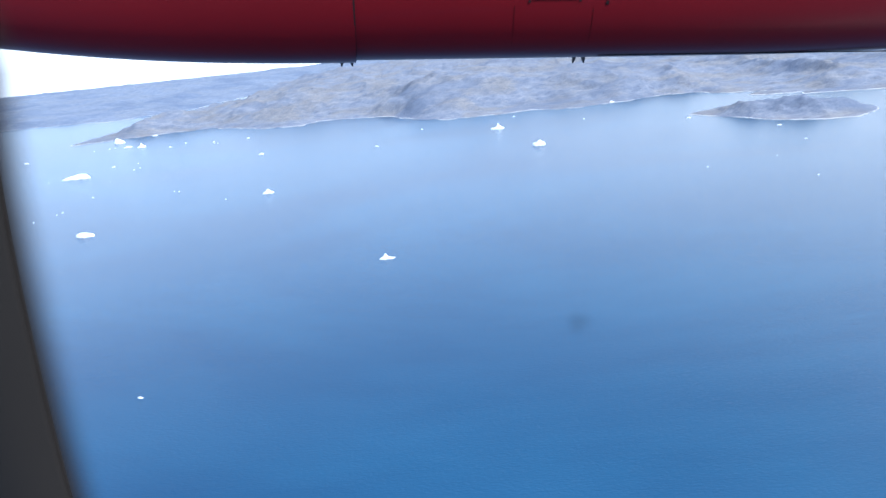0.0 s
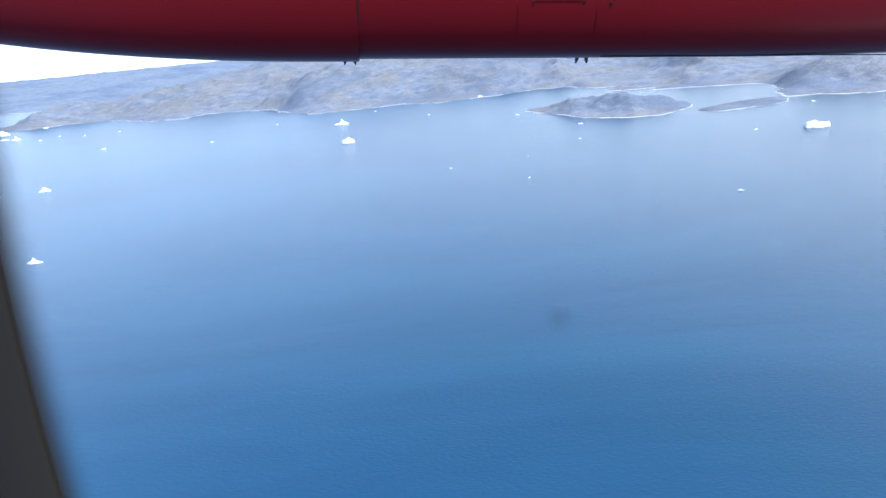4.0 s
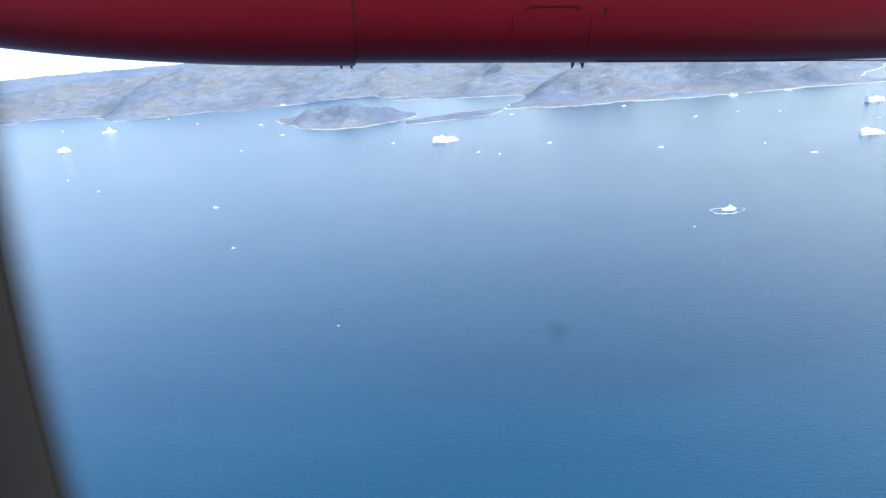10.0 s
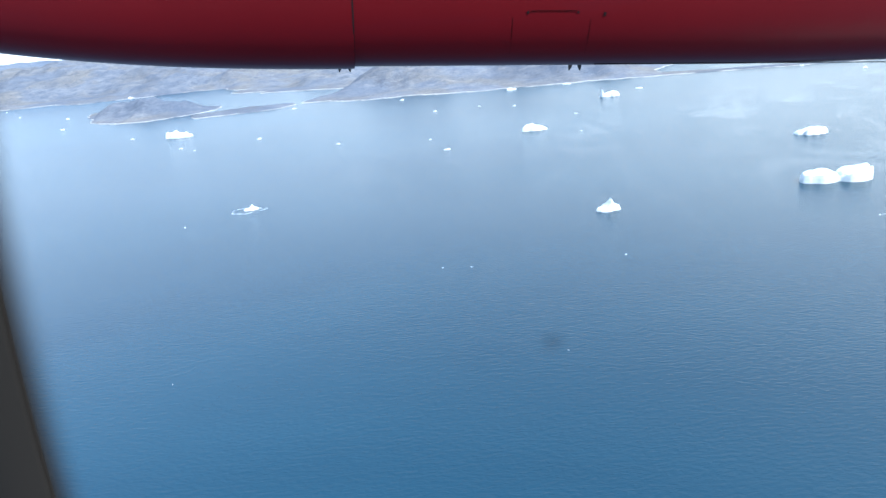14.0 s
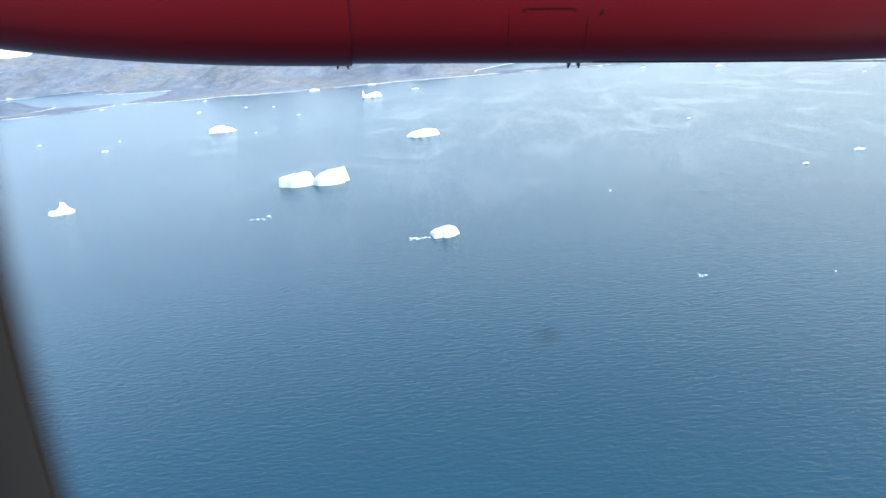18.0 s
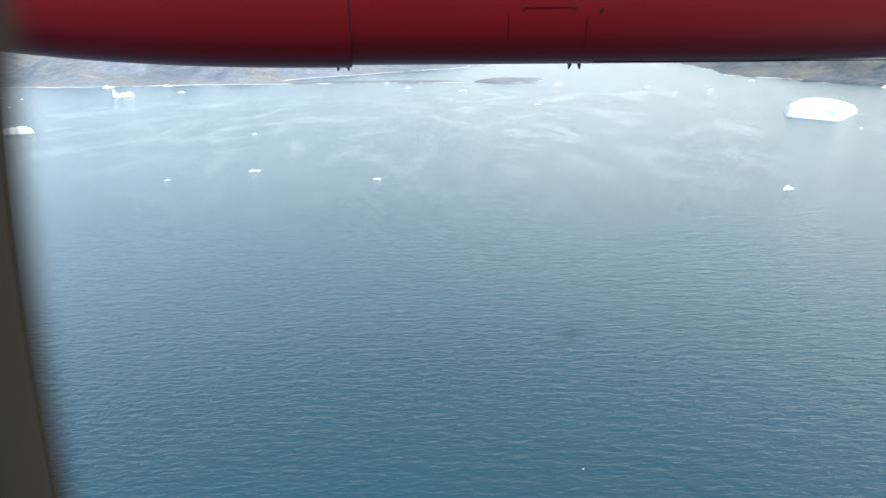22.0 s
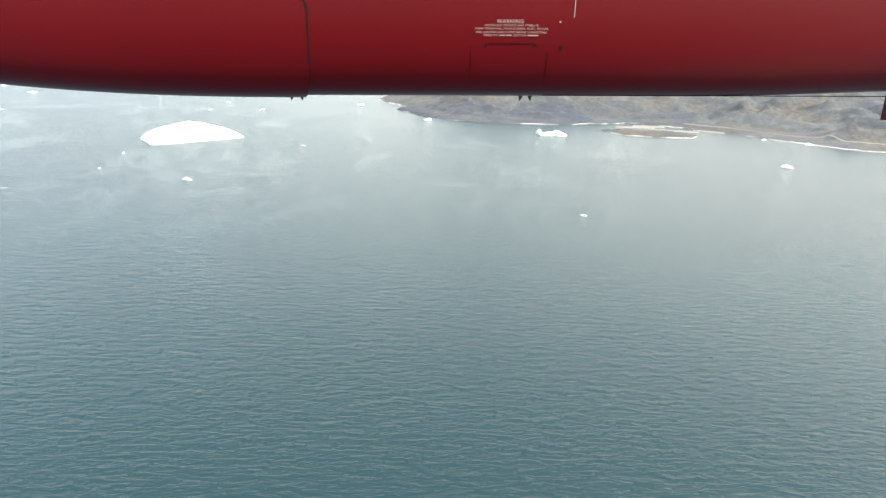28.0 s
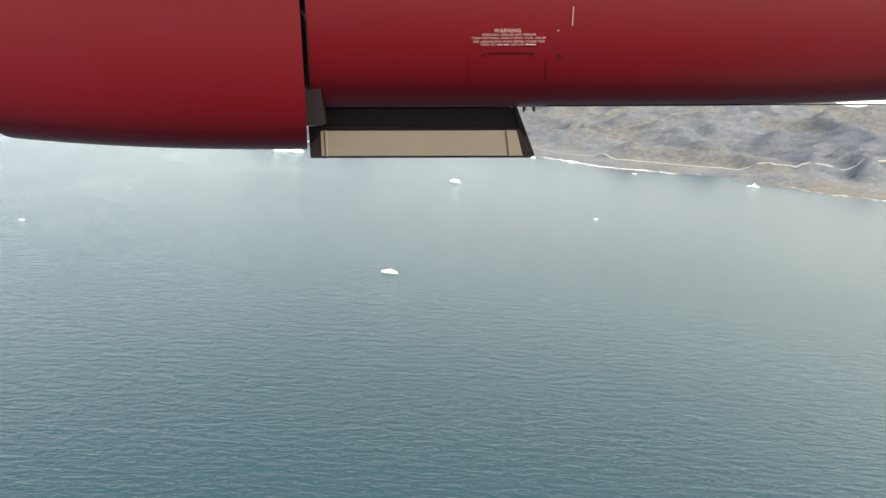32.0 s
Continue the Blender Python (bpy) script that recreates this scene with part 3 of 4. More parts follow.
# ---------------------------------------------------------------- icebergs
def iceberg(name, x, y, w, d, h, kind, seed, turn=0.0, label="", group="icebergs in the fjord", n=26):
    """An iceberg on a polar grid: wandering outline, steep broken walls, a top shaped by its kind."""
    rng = np.random.RandomState(seed)
    na, nr = n * 2, n // 2 + 4
    ang = np.linspace(0, 2 * np.pi, na, endpoint=False)
    rad = np.ones(na)
    for k in range(2, 12):
        rad += rng.uniform(-1, 1) * 0.19 / k ** 0.6 * np.cos(k * ang + rng.uniform(0, 6.3))
    if kind == "whale":
        # a footprint of straight broken sides with one blunt corner forward
        sides = [(-1, 0.0), (-0.98, -0.42), (-0.84, -0.98), (-0.46, -0.86), (1, -0.02), (0.3, 0.55), (-0.5, 0.5)]
        reach = np.full(na, 9.0)
        for (ax, ay), (bx, by) in zip(sides, sides[1:] + sides[:1]):
            nx, ny = by - ay, ax - bx
            facing = (np.cos(ang) * nx + np.sin(ang) * ny) / (ax * nx + ay * ny)
            reach = np.where(facing > 0.05, np.minimum(reach, 1 / np.maximum(facing, 0.05)), reach)
        rad = reach * (1 + 0.22 * (rad - 1))
    sx, sy = np.abs(np.cos(ang) * rad).max(), np.abs(np.sin(ang) * rad).max()
    lean = rng.uniform(-0.2, 0.2)
    verts, faces = [], []
    levels = np.concatenate([np.linspace(0, 0.88, nr), [0.93, 0.965, 0.99, 1.0, 0.97]])
    last = len(levels) - 1
    for j, s in enumerate(levels):
        u, v = np.cos(ang) * rad * s / sx, np.sin(ang) * rad * s / sy
        px, py = u * w / 2, v * d / 2
        if kind == "castle":
            py = py * (1 - 0.5 * np.exp(-((u + 0.02) / 0.16) ** 2))
        rough = fractal(px + 50 * seed, py + 9.7 * seed, w * 0.28 + 0.4, seed, 5, 0.6) - 0.5
        crag = fractal(px + 50 * seed, py, w * 0.12 + 0.2, seed + 5, 3, 0.6, True) - 0.55
        wall = np.clip((1 - s) / 0.13, 0, 1) ** 0.55
        if kind == "whale":
            # broken planes meeting in a ridge, with a cleft down the front
            ridge = np.interp(u, [-1, -0.96, -0.6, -0.36, -0.10, 0.12, 0.6, 0.97, 1], [0.34, 0.44, 0.74, 0.92, 1.08, 0.98, 0.62, 0.32, 0.26])
            ridge = ridge * np.interp(v, [-1, -0.75, 0.0, 0.5], [0.42, 0.55, 1.0, 0.8])
            cleft = np.exp(-((u + 0.18 - 0.55 * v - 0.05 * np.sin(9 * v)) / 0.05) ** 2) * np.clip(0.25 - v, 0, 1)
            top = ridge * (1 + 0.22 * rough) - 0.50 * cleft
        elif kind == "dome":
            top = (0.30 + 0.72 * np.clip(1 - (u - lean) ** 2 * 1.05, 0, 1) * (1 - 0.35 * v * v)) * (1 + 0.5 * rough)
        elif kind == "wedge":
            top = np.interp(u, [-1, -0.6, 0.1, 0.35, 0.8, 1], [0.12, 0.35, 0.95, 1.0, 0.72, 0.5]) * (1 - 0.3 * v * v) * (1 + 0.3 * rough)
        elif kind == "flat":
            top = np.interp(u, [-1, -0.9, -0.2, 0.3, 0.7, 1], [0.75, 0.88, 0.92, 0.6, 0.38, 0.2]) + 0.3 * rough
        elif kind == "peak":
            top = 0.14 + 1.05 * np.exp(-np.abs((u - lean) / 0.30) ** 1.1 - (v / 0.7) ** 2) + 0.35 * rough
        elif kind == "castle":
            notch = np.clip(1 - np.abs(u + 0.02) / 0.13, 0, 1)
            top = np.interp(u, [-1, -0.94, -0.5, -0.12, 0.06, 0.3, 0.7, 0.86, 0.91, 1], [0.62, 0.66, 0.78, 0.84, 0.60, 0.78, 1.06, 1.20, 0.55, 0.12]) * (1 - 0.62 * notch) + 0.10 * rough
        elif kind == "horn":
            top = 0.28 + 0.75 * np.exp(-((u + 0.80) / 0.13) ** 4) + 0.5 * np.exp(-((u - 0.35) / 0.4) ** 2) + 0.4 * rough
        else:
            top = 0.40 + 0.55 * np.exp(-((u - lean * 2) / 0.5) ** 2 - (v / 0.8) ** 2) * 0.9 + 1.1 * rough
        if kind == "castle":
            top = top * (0.86 + 0.28 * fractal(px + 31 * seed, py - 17 * seed, w * 0.22 + 0.2, seed + 12, 4, 0.62, True))
        elif kind != "whale":
            top = top * (0.62 + 0.75 * fractal(px + 31 * seed, py - 17 * seed, w * 0.22 + 0.2, seed + 12, 4, 0.62, True))
        if kind == "whale":
            wall = np.clip(1 - s ** 9, 0, 1) ** 0.7
        elif kind == "castle":
            wall = np.clip((1 - s) / 0.045, 0, 1) ** 0.4
        z = np.maximum(top + (0.26 if kind in ("castle", "whale") else 0.42) * crag * wall, 0.10) * h * wall
        if j >= last - 1:
            z = np.full(na, 0.0 if j == last - 1 else -0.12 * h - 0.1)
        verts += list(zip(px, py, z))
    for j in range(last):
        for i in range(na):
            k = (i + 1) % na
            a, b, c, e = j * na + i, j * na + k, (j + 1) * na + k, (j + 1) * na + i
            faces.append((a, e, c, b) if j else (a, e, c))
    ob = mesh_object(name, verts, faces, ICE, smooth=False)
    ob.matrix_world = pose(x, y, 0, 0, 0, turn)
    return tagged(ob, label, "iceberg", group)


BAY_BERGS = [
    ("whale", 1008.3, 247.9, 39.5, 36, 7.4, 5, 20, "large white iceberg with a low ridge and a steep shaded foot"),
    ("castle", 662.0, 173.1, 21, 8, 4.6, 8, -4, "white iceberg of two blocks with a notch between"),
    ("wedge", 699.2, 117.9, 6.5, 4.5, 2.35, 12, 0, "small rounded white iceberg with brash ice beside it"),
    ("dome", 691.8, 236.5, 13.5, 7, 2.9, 15, 0, "low domed white iceberg with a ragged foot"),
    ("flat", 593.0, 298.0, 13.3, 7, 3.3, 18, 0, "flat-topped white iceberg with a shaded end"),
    ("horn", 656.0, 392.0, 13.3, 7, 4.8, 21, 0, "white iceberg with an upright horn at one end"),
    ("peak", 592.2, 164.5, 7.5, 5, 3.5, 24, 0, "small pointed white iceberg on open water"),
]
OUTER_BERGS = [
    ("low", 385.2, 383.9, 17.4, 9, 5.2, 27, 0, "broad white iceberg with a broken top"),
    ("wedge", -346.0, 558.7, 28, 10, 4.6, 30, 0, "long white iceberg with a broken top"),
    ("flat", -216.0, 341.6, 11.4, 5, 2.6, 33, 0, "small flat-topped white iceberg"),
    ("peak", -127.2, 413.0, 8.2, 5, 3.4, 36, 0, "small rounded white iceberg on open water"),
    ("peak", -31.4, 252.0, 7.2, 3, 2.4, 39, 0, "small pointed white iceberg with a flat foot"),
    ("peak", 50.5, 610.9, 15, 9, 4.6, 42, 0, "pointed white iceberg off the shore"),
    ("low", 73.6, 495.2, 11.1, 7, 4.7, 45, 0, "low white iceberg off the shore"),
    ("low", -438.1, 823.2, 15.6, 9, 7.0, 48, 0, "broken white iceberg off the headland"),
    ("peak", -376.4, 754.9, 10, 7, 6.0, 51, 0, "pointed white iceberg off the headland"),
    ("horn", 1165.5, 313.0, 16.8, 7, 2.9, 54, 0, "low white iceberg with a raised end near the shore"),
    ("wedge", 1236.5, 125.5, 4.2, 1.2, 0.9, 63, -14, "thin sliver of white ice lying low in the water"),
    ("peak", 481.0, 198.5, 5.0, 3.0, 2.2, 57, 0, "small white iceberg on a drowned ice shelf"),
]
for kind, x, y, w, d, h, seed, turn, text in BAY_BERGS + OUTER_BERGS:
    iceberg("iceberg", x, y, w, d, h * 0.72, kind, seed, turn, text, n=64 if w > 20 else 30)

# the drowned shelf round the small berg, awash at its rim
ring, faces = [], []
for i in range(48):
    a = 2 * math.pi * i / 48
    r = 1 + 0.10 * math.sin(3 * a + 1) + 0.06 * math.sin(7 * a)
    for k, z in ((0.93, -0.05), (0.96, 0.10), (1.0, 0.10), (1.04, -0.05)):
        s = k + 0.015 * math.sin(11 * a)
        ring.append((5.6 * r * s * math.cos(a), 3.2 * r * s * math.sin(a), z * (0.05 + 0.6 * math.sin(a * 2 - 1.2) + 0.3 * math.sin(9 * a))))
    for k in range(3):
        p, q = 4 * i + k, 4 * ((i + 1) % 48) + k
        faces.append((p, p + 1, q + 1, q))
shelf = mesh_object("ice_shelf", ring, faces, ICE)
shelf.location = (480.0, 197.5, 0)
tagged(shelf, "thin ring of ice awash at the water", "iceberg")

# growlers and bergy bits, one by one
OUTER = [(-487.7, 703.1, 7.8), (-413.9, 875.1, 9), (-336.7, 608.8, 3.9), (-328.7, 726.8, 4.4), (-279.2, 734.1, 3.6), (-279.4, 391.3, 1.8), (-276.2, 459.4, 2), (-273.3, 414.2, 1.8), (-237.9, 737.3, 4.3), (-204.8, 449.2, 1.8), (-183.2, 596.5, 7), (-154.6, 406.1, 2), (-94.3, 151.6, 2.6), (-66.9, 573.8, 4.3), (-26.6, 659.6, 2.5), (75.6, 690.9, 3.3), (137.2, 617.0, 2.4), (154.7, 363.7, 1.5), (-437.6, 756.9, 2.2), (-422.6, 766.8, 2.7), (-418.7, 772.6, 2.7), (-398.2, 765.8, 11.8), (-315.3, 616.3, 2.2), (-301.5, 578.3, 2.1), (-299.1, 585.9, 1.7), (-319.6, 750.9, 3.5), (-273.6, 722.0, 2.6), (-268.6, 718.9, 2.5), (-209.9, 452.7, 1.4), (-294.7, 521.7, 1.6), (-367.8, 551.2, 1.7), (-274.2, 408.7, 1.5)]
MIDDLE = [(196.6, 321.7, 1.4), (195.5, 729.7, 8.5), (203.3, 377.1, 1.1), (218.4, 557.5, 4.2), (244.7, 418.5, 2.3), (258.2, 478.8, 4.1), (282.2, 262.5, 3.1), (310.3, 201.9,
    1.9), (351.7, 392.6, 2.7), (358.7, 133.4, 0.6), (403.8, 338.0, 2.9), (414.9, 328.2, 1.8), (437.4, 479.6, 3.9), (444.9, 347.0, 3.1), (464.0, 184.1, 0.8), (497.0, 90.5,
    0.3), (495.1, 308.7, 3.2), (521.1, 470.2, 4.1), (544.3, 132.0, 0.5), (542.0, 297.8, 1.7), (545.3, 394.0, 3.2), (551.0, 131.0, 0.5), (549.4, 269.4, 3.6), (564.8, 90.4,
    0.4)]
INNER = [(813.5, 47.7, 0.55), (815.5, 45.7, 0.25), (574.1, 398.9, 2.5), (586.7, 130.3, 0.6), (595.0, 387.2, 2.5), (604.1, 472.9, 8.8), (612.8, 284.7, 1.4), (621.9, 336.0, 2.3), (647.1, 477.1, 7.2), (656.4, 142.9,
    1.2), (682.4, 416.2, 5.9), (738.8, 139.1, 0.7), (758.8, 85.2, 0.4), (774.9, 74.9, 0.8), (788.9, 147.4, 1.8), (788.6, 221.6, 1.7), (807.9, 156.7, 3.5), (815.5, 458.6,
    3.3), (833.4, 416.3, 4.5), (841.1, 144.1, 2.3), (868.3, 39.6, 0.2), (868.7, 384.4, 5.6)]
BAY = [(902.2, 300.7, 2.5), (930.7, 127.1, 3.5), (931.7, 411.4, 5.9), (982.3, 387.1, 3.5), (984.1, 345.1, 2.5), (997.9, 207.8, 1), (1002.2, 181.8, 0.8), (1009.0, 358.2,
    3.3), (1021.7, 57.1, 0.5), (1030.5, 172.5, 3.8), (1051.6, 240.4, 1.8), (1060.1, 417.3, 5), (1103.0, 351.1, 5.8), (1123.3, 361.6, 5.9), (1138.7, 151.9, 2.1), (1251.2, 246.2, 5.3), (1294.7, 340.5, 4), (1295.9, 190.1, 1.6), (1314.4, 329.4, 5.7), (1339.3, 298.5, 2.6), (1387.7, 278.1, 6.1), (1408.4, 283.1, 5.7)]
rng = random.Random(4)
for place, spots in (("growlers in the outer fjord", OUTER), ("growlers off the island", MIDDLE), ("growlers off the cape", INNER), ("growlers in the inner bay", BAY)):
    for x, y, w in spots:
        kind = rng.choice(("low", "horn", "wedge", "low", "flat", "peak"))
        flat = rng.uniform(0.10, 0.21)
        iceberg("growler", x, y, w * 0.9, w * rng.uniform(0.22, 0.5), w * flat, kind, rng.randrange(1000), rng.uniform(-25, 25),
                "small white piece of glacier ice afloat" if w < 3 else "white lump of glacier ice afloat", place, 14 if w < 3 else 20)

# brash ice trailing from two of the bergs
def brash(name, x, y, length, width, count, seed, label):
    r = random.Random(seed)
    verts, faces = [], []
    for _ in range(count):
        u = r.random() ** 0.7
        cx, cy, s = -u * length, r.gauss(0, 1) * width * (0.3 + u), r.uniform(0.06, 0.20)
        o, k = len(verts), r.randint(5, 7)
        for i in range(k):
            a = 2 * math.pi * i / k
            q = s * r.uniform(0.7, 1.2)
            verts += [(cx + q * math.cos(a) * 1.5, cy + q * math.sin(a), -0.05), (cx + 0.7 * q * math.cos(a) * 1.5, cy + 0.7 * q * math.sin(a), s * 0.45)]
        for i in range(k):
            e = (i + 1) % k
            faces.append((o + 2 * i, o + 2 * e, o + 2 * e + 1, o + 2 * i + 1))
        faces.append(tuple(o + 2 * i + 1 for i in range(k)))
    ob = mesh_object(name, verts, faces, ICE, smooth=False)
    ob.location = (x, y, 0)
    return tagged(ob, label, "ice", kind="stuff")


brash("brash_ice", 696.7, 116.9, 4.5, 0.35, 34, 3, "small bits of brash ice beside the round iceberg")
brash("brash_ice", 659.5, 140.9, 7, 0.4, 16, 5, "small bits of brash ice adrift")
brash("brash_ice", 740.7, 87.6, 2.0, 0.5, 9, 7, "small bits of brash ice adrift")

# ---------------------------------------------------------------- boat
def boat_at(x, y, heading):
    boat = tagged(new("motor_boat"), "small white motor boat under way on the water", "boat")
    bm = bmesh.new()
    rows = []
    for s in range(9):
        u = s / 8
        half, keel, rail = 0.42 * (1 - u ** 2.6) + 0.01, -0.12 + 0.10 * u ** 2, 0.26 + 0.12 * u
        rows.append([bm.verts.new(p) for p in ((u * 2.6 - 1.3, -half, rail), (u * 2.6 - 1.3, -half * 0.7, 0.02), (u * 2.6 - 1.3, 0, keel),
                                               (u * 2.6 - 1.3, half * 0.7, 0.02), (u * 2.6 - 1.3, half, rail))])
    for a, c in zip(rows, rows[1:]):
        for k in range(4):
            bm.faces.new((a[k], c[k], c[k + 1], a[k + 1]))
        bm.faces.new((a[0], a[4], c[4], c[0]))
    bm.faces.new(rows[0])
    bmesh.ops.recalc_face_normals(bm, faces=bm.faces)
    part("hull", bm, HULL, boat, "white hull")
    bm = bmesh.new()
    bmesh.ops.create_cube(bm, size=1, matrix=Matrix.LocRotScale((0.1, 0, 0.42), None, (0.5, 0.5, 0.3)))
    bmesh.ops.bevel(bm, geom=bm.edges[:], offset=0.05, segments=2, affect="EDGES")
    part("wheelhouse", bm, HULL, boat)
    bm = bmesh.new()
    bmesh.ops.create_cube(bm, size=1, matrix=Matrix.LocRotScale((-1.36, 0, 0.2), None, (0.16, 0.2, 0.4)))
    bmesh.ops.bevel(bm, geom=bm.edges[:], offset=0.03, segments=2, affect="EDGES")
    part("outboard_motor", bm, SEAL, boat, "black outboard motor")
    boat.matrix_world = pose(x, y, 0.02, 0, -3, heading) @ Matrix.Scale(0.6, 4)
    r = random.Random(9)
    verts, faces = [], []
    n = 60
    for i in range(n):
        u = i / (n - 1)
        half = (0.06 + 0.08 * u) * r.uniform(0.6, 1.2) * (1 - u ** 3)
        cx, cy = -1.4 - 17 * u, 0.25 * math.sin(4 * u)
        verts += [(cx, cy - half, 0.012), (cx, cy, 0.06 * (1 - u) + 0.02), (cx, cy + half, 0.012)]
        if i:
            o = 3 * i
            faces += [(o - 3, o - 2, o + 1, o), (o - 2, o - 1, o + 2, o + 1)]
    wake = mesh_object("wake", verts, faces, FOAM)
    wake.matrix_world = pose(x, y, 0, 0, 0, heading)
    tagged(wake, "white foam trail behind the boat", "wake")


boat_at(975.5, 153.7, 180)

# ---------------------------------------------------------------- aircraft: nacelle sections and cabin windows along the flight
GLIDE = [87.35, 79.70, 70.45, 58.44, 46.86, 35.14, 35.22, 39.73, 41.04]
SPEED, SECTION, ASIDE = 39.0, 3.9, 2.88
DEEP, TALL, BOX = 0.436, 0.742, 4.5
# once a second along the flight: foot of the nacelle under the glide path, its pitch, and the way of its rear hook
DROP = [0.194, 0.328, 0.449, 0.59, 0.257, -0.063, -0.394, -0.265, -0.142, -0.018, 0.259, 0.538, 0.806, 1.02, 1.22, 1.084, 0.95,
        0.8, 0.54, 0.253, -0.031, -0.315, -1.49, -1.565, 0.337, 0.33, 0.312, 0.314, -0.495, -0.773, -0.987, -0.213, 0.598]
PITCH = [-4.822, -4.751, -4.771, -5.385, -5.111, -5.051, -5.29, -5.261, -4.897, -4.915, -4.865, -4.867, -4.934, -4.853, -4.641, -4.928, -4.904,
         -5.085, -4.989, -4.904, -3.716, -2.144, -0.721, 0.548, 1.536, 1.833, 2.242, 2.504, 2.912, 2.871, 3.243, 3.53, 3.268]
HOOK = [-0.421, -0.427, -0.421, -0.411, -0.405, -0.401, -0.404, -0.415, -0.437, -0.437, -0.434, -0.426, -0.406, -0.393, -0.386, -0.382, -0.392,
        -0.405, -0.428, -0.437, -0.445, -0.453, -0.466, -0.437, -0.404, -0.388, -0.36, -0.389, -0.396, -0.385, -0.364, -0.368, -0.37]

# the same for the height of the cabin windows
SILL = [0.33, 0.479, 0.604, 0.751, 0.438, 0.126, -0.187, -0.047, 0.055, 0.164, 0.434, 0.717, 0.988, 1.22, 1.432, 1.298, 1.164,
        1.029, 0.748, 0.432, 0.152, -0.134, -1.317, -1.357]


def glide_height(x):
    """Height of the glide path: a natural cubic spline through GLIDE, a knot every four seconds."""
    n, h = len(GLIDE), 4 * SPEED
    A, B = np.eye(n), np.zeros((n, n))
    for i in range(1, n - 1):
        A[i, i - 1:i + 2] = (h / 6, 4 * h / 6, h / 6)
        B[i, i - 1:i + 2] = (1 / h, -2 / h, 1 / h)
    M = np.linalg.solve(A, B) @ np.array(GLIDE)
    i = int(min(max(x // h, 0), n - 2))
    b = (x - i * h) / h
    a = 1 - b
    return a * GLIDE[i] + b * GLIDE[i + 1] + ((a ** 3 - a) * M[i] + (b ** 3 - b) * M[i + 1]) * h * h / 6


def along(knots, t):
    return float(np.interp(t, range(len(knots)), knots))


def section_pose(t):
    """The nacelle section abreast of the flight at t: its origin is the foot midway between the two hooks."""
    x = SPEED * t + along(HOOK, t) + 0.506
    return pose(x, ASIDE, glide_height(x) + along(DROP, t) + 0.006, 0, -along(PITCH, t), 0)


def foot_at(x):
    """Rise of the foot along a section: a tail that sweeps up, a level middle, a slight lift in front."""
    tail = 0.087 * min(max((-0.03 - x) / 1.485, 0), 1.2) ** 2.3 - 0.010
    front = 0.015 * max((x - 1.7) / 0.66, 0) ** 1.6
    return tail if x < 0.04 else front


def side_at(z, proud=0.0):
    """How far out the near side of the skin lies at that height over the foot."""
    return -DEEP * max(1 - abs((z - TALL) / TALL) ** BOX, 0) ** (1 / BOX) - proud


def shell(stations, seam_end, seam, sides=72):
    """A lofted skin with rounded corners and a shallow back; the end at the seam is cut along the seam, both ends closed."""
    verts, faces = [], []
    for r, x in enumerate(stations):
        up = foot_at(x)
        for i in range(sides):
            a = 2 * math.pi * i / sides
            c, q = math.cos(a), math.sin(a)
            y = DEEP * math.copysign(abs(c) ** (2 / BOX), c) 
            y = min(y, -0.08)
            z = TALL * math.copysign(abs(q) ** (2 / BOX), q)
            z = z * (TALL - up) / TALL if z < 0 else z
            verts.append(((seam[0] - seam[1] * (y + 0.4143) if r == seam_end else x) - 0.506, y, z + TALL))
    for r in range(len(stations) - 1):
        for i in range(sides):
            k = (i + 1) % sides
            faces.append((r * sides + i, (r + 1) * sides + i, (r + 1) * sides + k, r * sides + k))
    for r in (0, len(stations) - 1):
        o = len(verts)
        verts += verts[r * sides:(r + 1) * sides]
        faces.append(tuple(range(o, o + sides)) if r == 0 else tuple(range(o, o + sides))[::-1])
    return verts, faces


def decal(name, x0, x1, z0, z1, mat, parent, label="", proud=0.003, steps=4):
    """A thin raised patch that follows the skin."""
    verts, faces = [], []
    for i in range(steps + 1):
        z = z0 + (z1 - z0) * i / steps
        a, b = x0 - 0.506, x1 - 0.506
        verts += [(a, side_at(z, proud), z), (b, side_at(z, proud), z), (b, side_at(z, -0.004), z), (a, side_at(z, -0.004), z)]
        if i:
            o = 4 * i
            for k in range(4):
                e = (k + 1) % 4
                faces.append((o - 4 + k, o - 4 + e, o + e, o + k))
    faces += [(0, 3, 2, 1), (4 * steps, 4 * steps + 1, 4 * steps + 2, 4 * steps + 3)]
    return tagged(mesh_object(name, verts, faces, mat, parent, smooth=False), label)


def lettering(name, body, x, z, width, tall, label, parent):
    """A line of stencilled capitals that follows the skin, from x, of the given width and letter height."""
    curve = bpy.data.curves.new(name, "FONT")
    curve.body, curve.size, curve.space_character, curve.resolution_u = body, 1.0, 1.1, 2
    holder = new(name, curve)
    bpy.context.view_layer.update()
    me = bpy.data.meshes.new_from_object(holder.evaluated_get(bpy.context.evaluated_depsgraph_get()))
    bpy.data.objects.remove(holder)
    xs, ys = [p.co.x for p in me.vertices], [p.co.y for p in me.vertices]
    for p in me.vertices:
        h = z + (p.co.y - min(ys)) / (max(ys) - min(ys)) * tall
        p.co = (x - 0.506 + (p.co.x - min(xs)) / (max(xs) - min(xs)) * width, side_at(h, 0.003), h)
    me.materials.clear()
    me.materials.append(LETTER)
    ob = new(name, me)
    ob.parent = parent
    return tagged(ob, label)


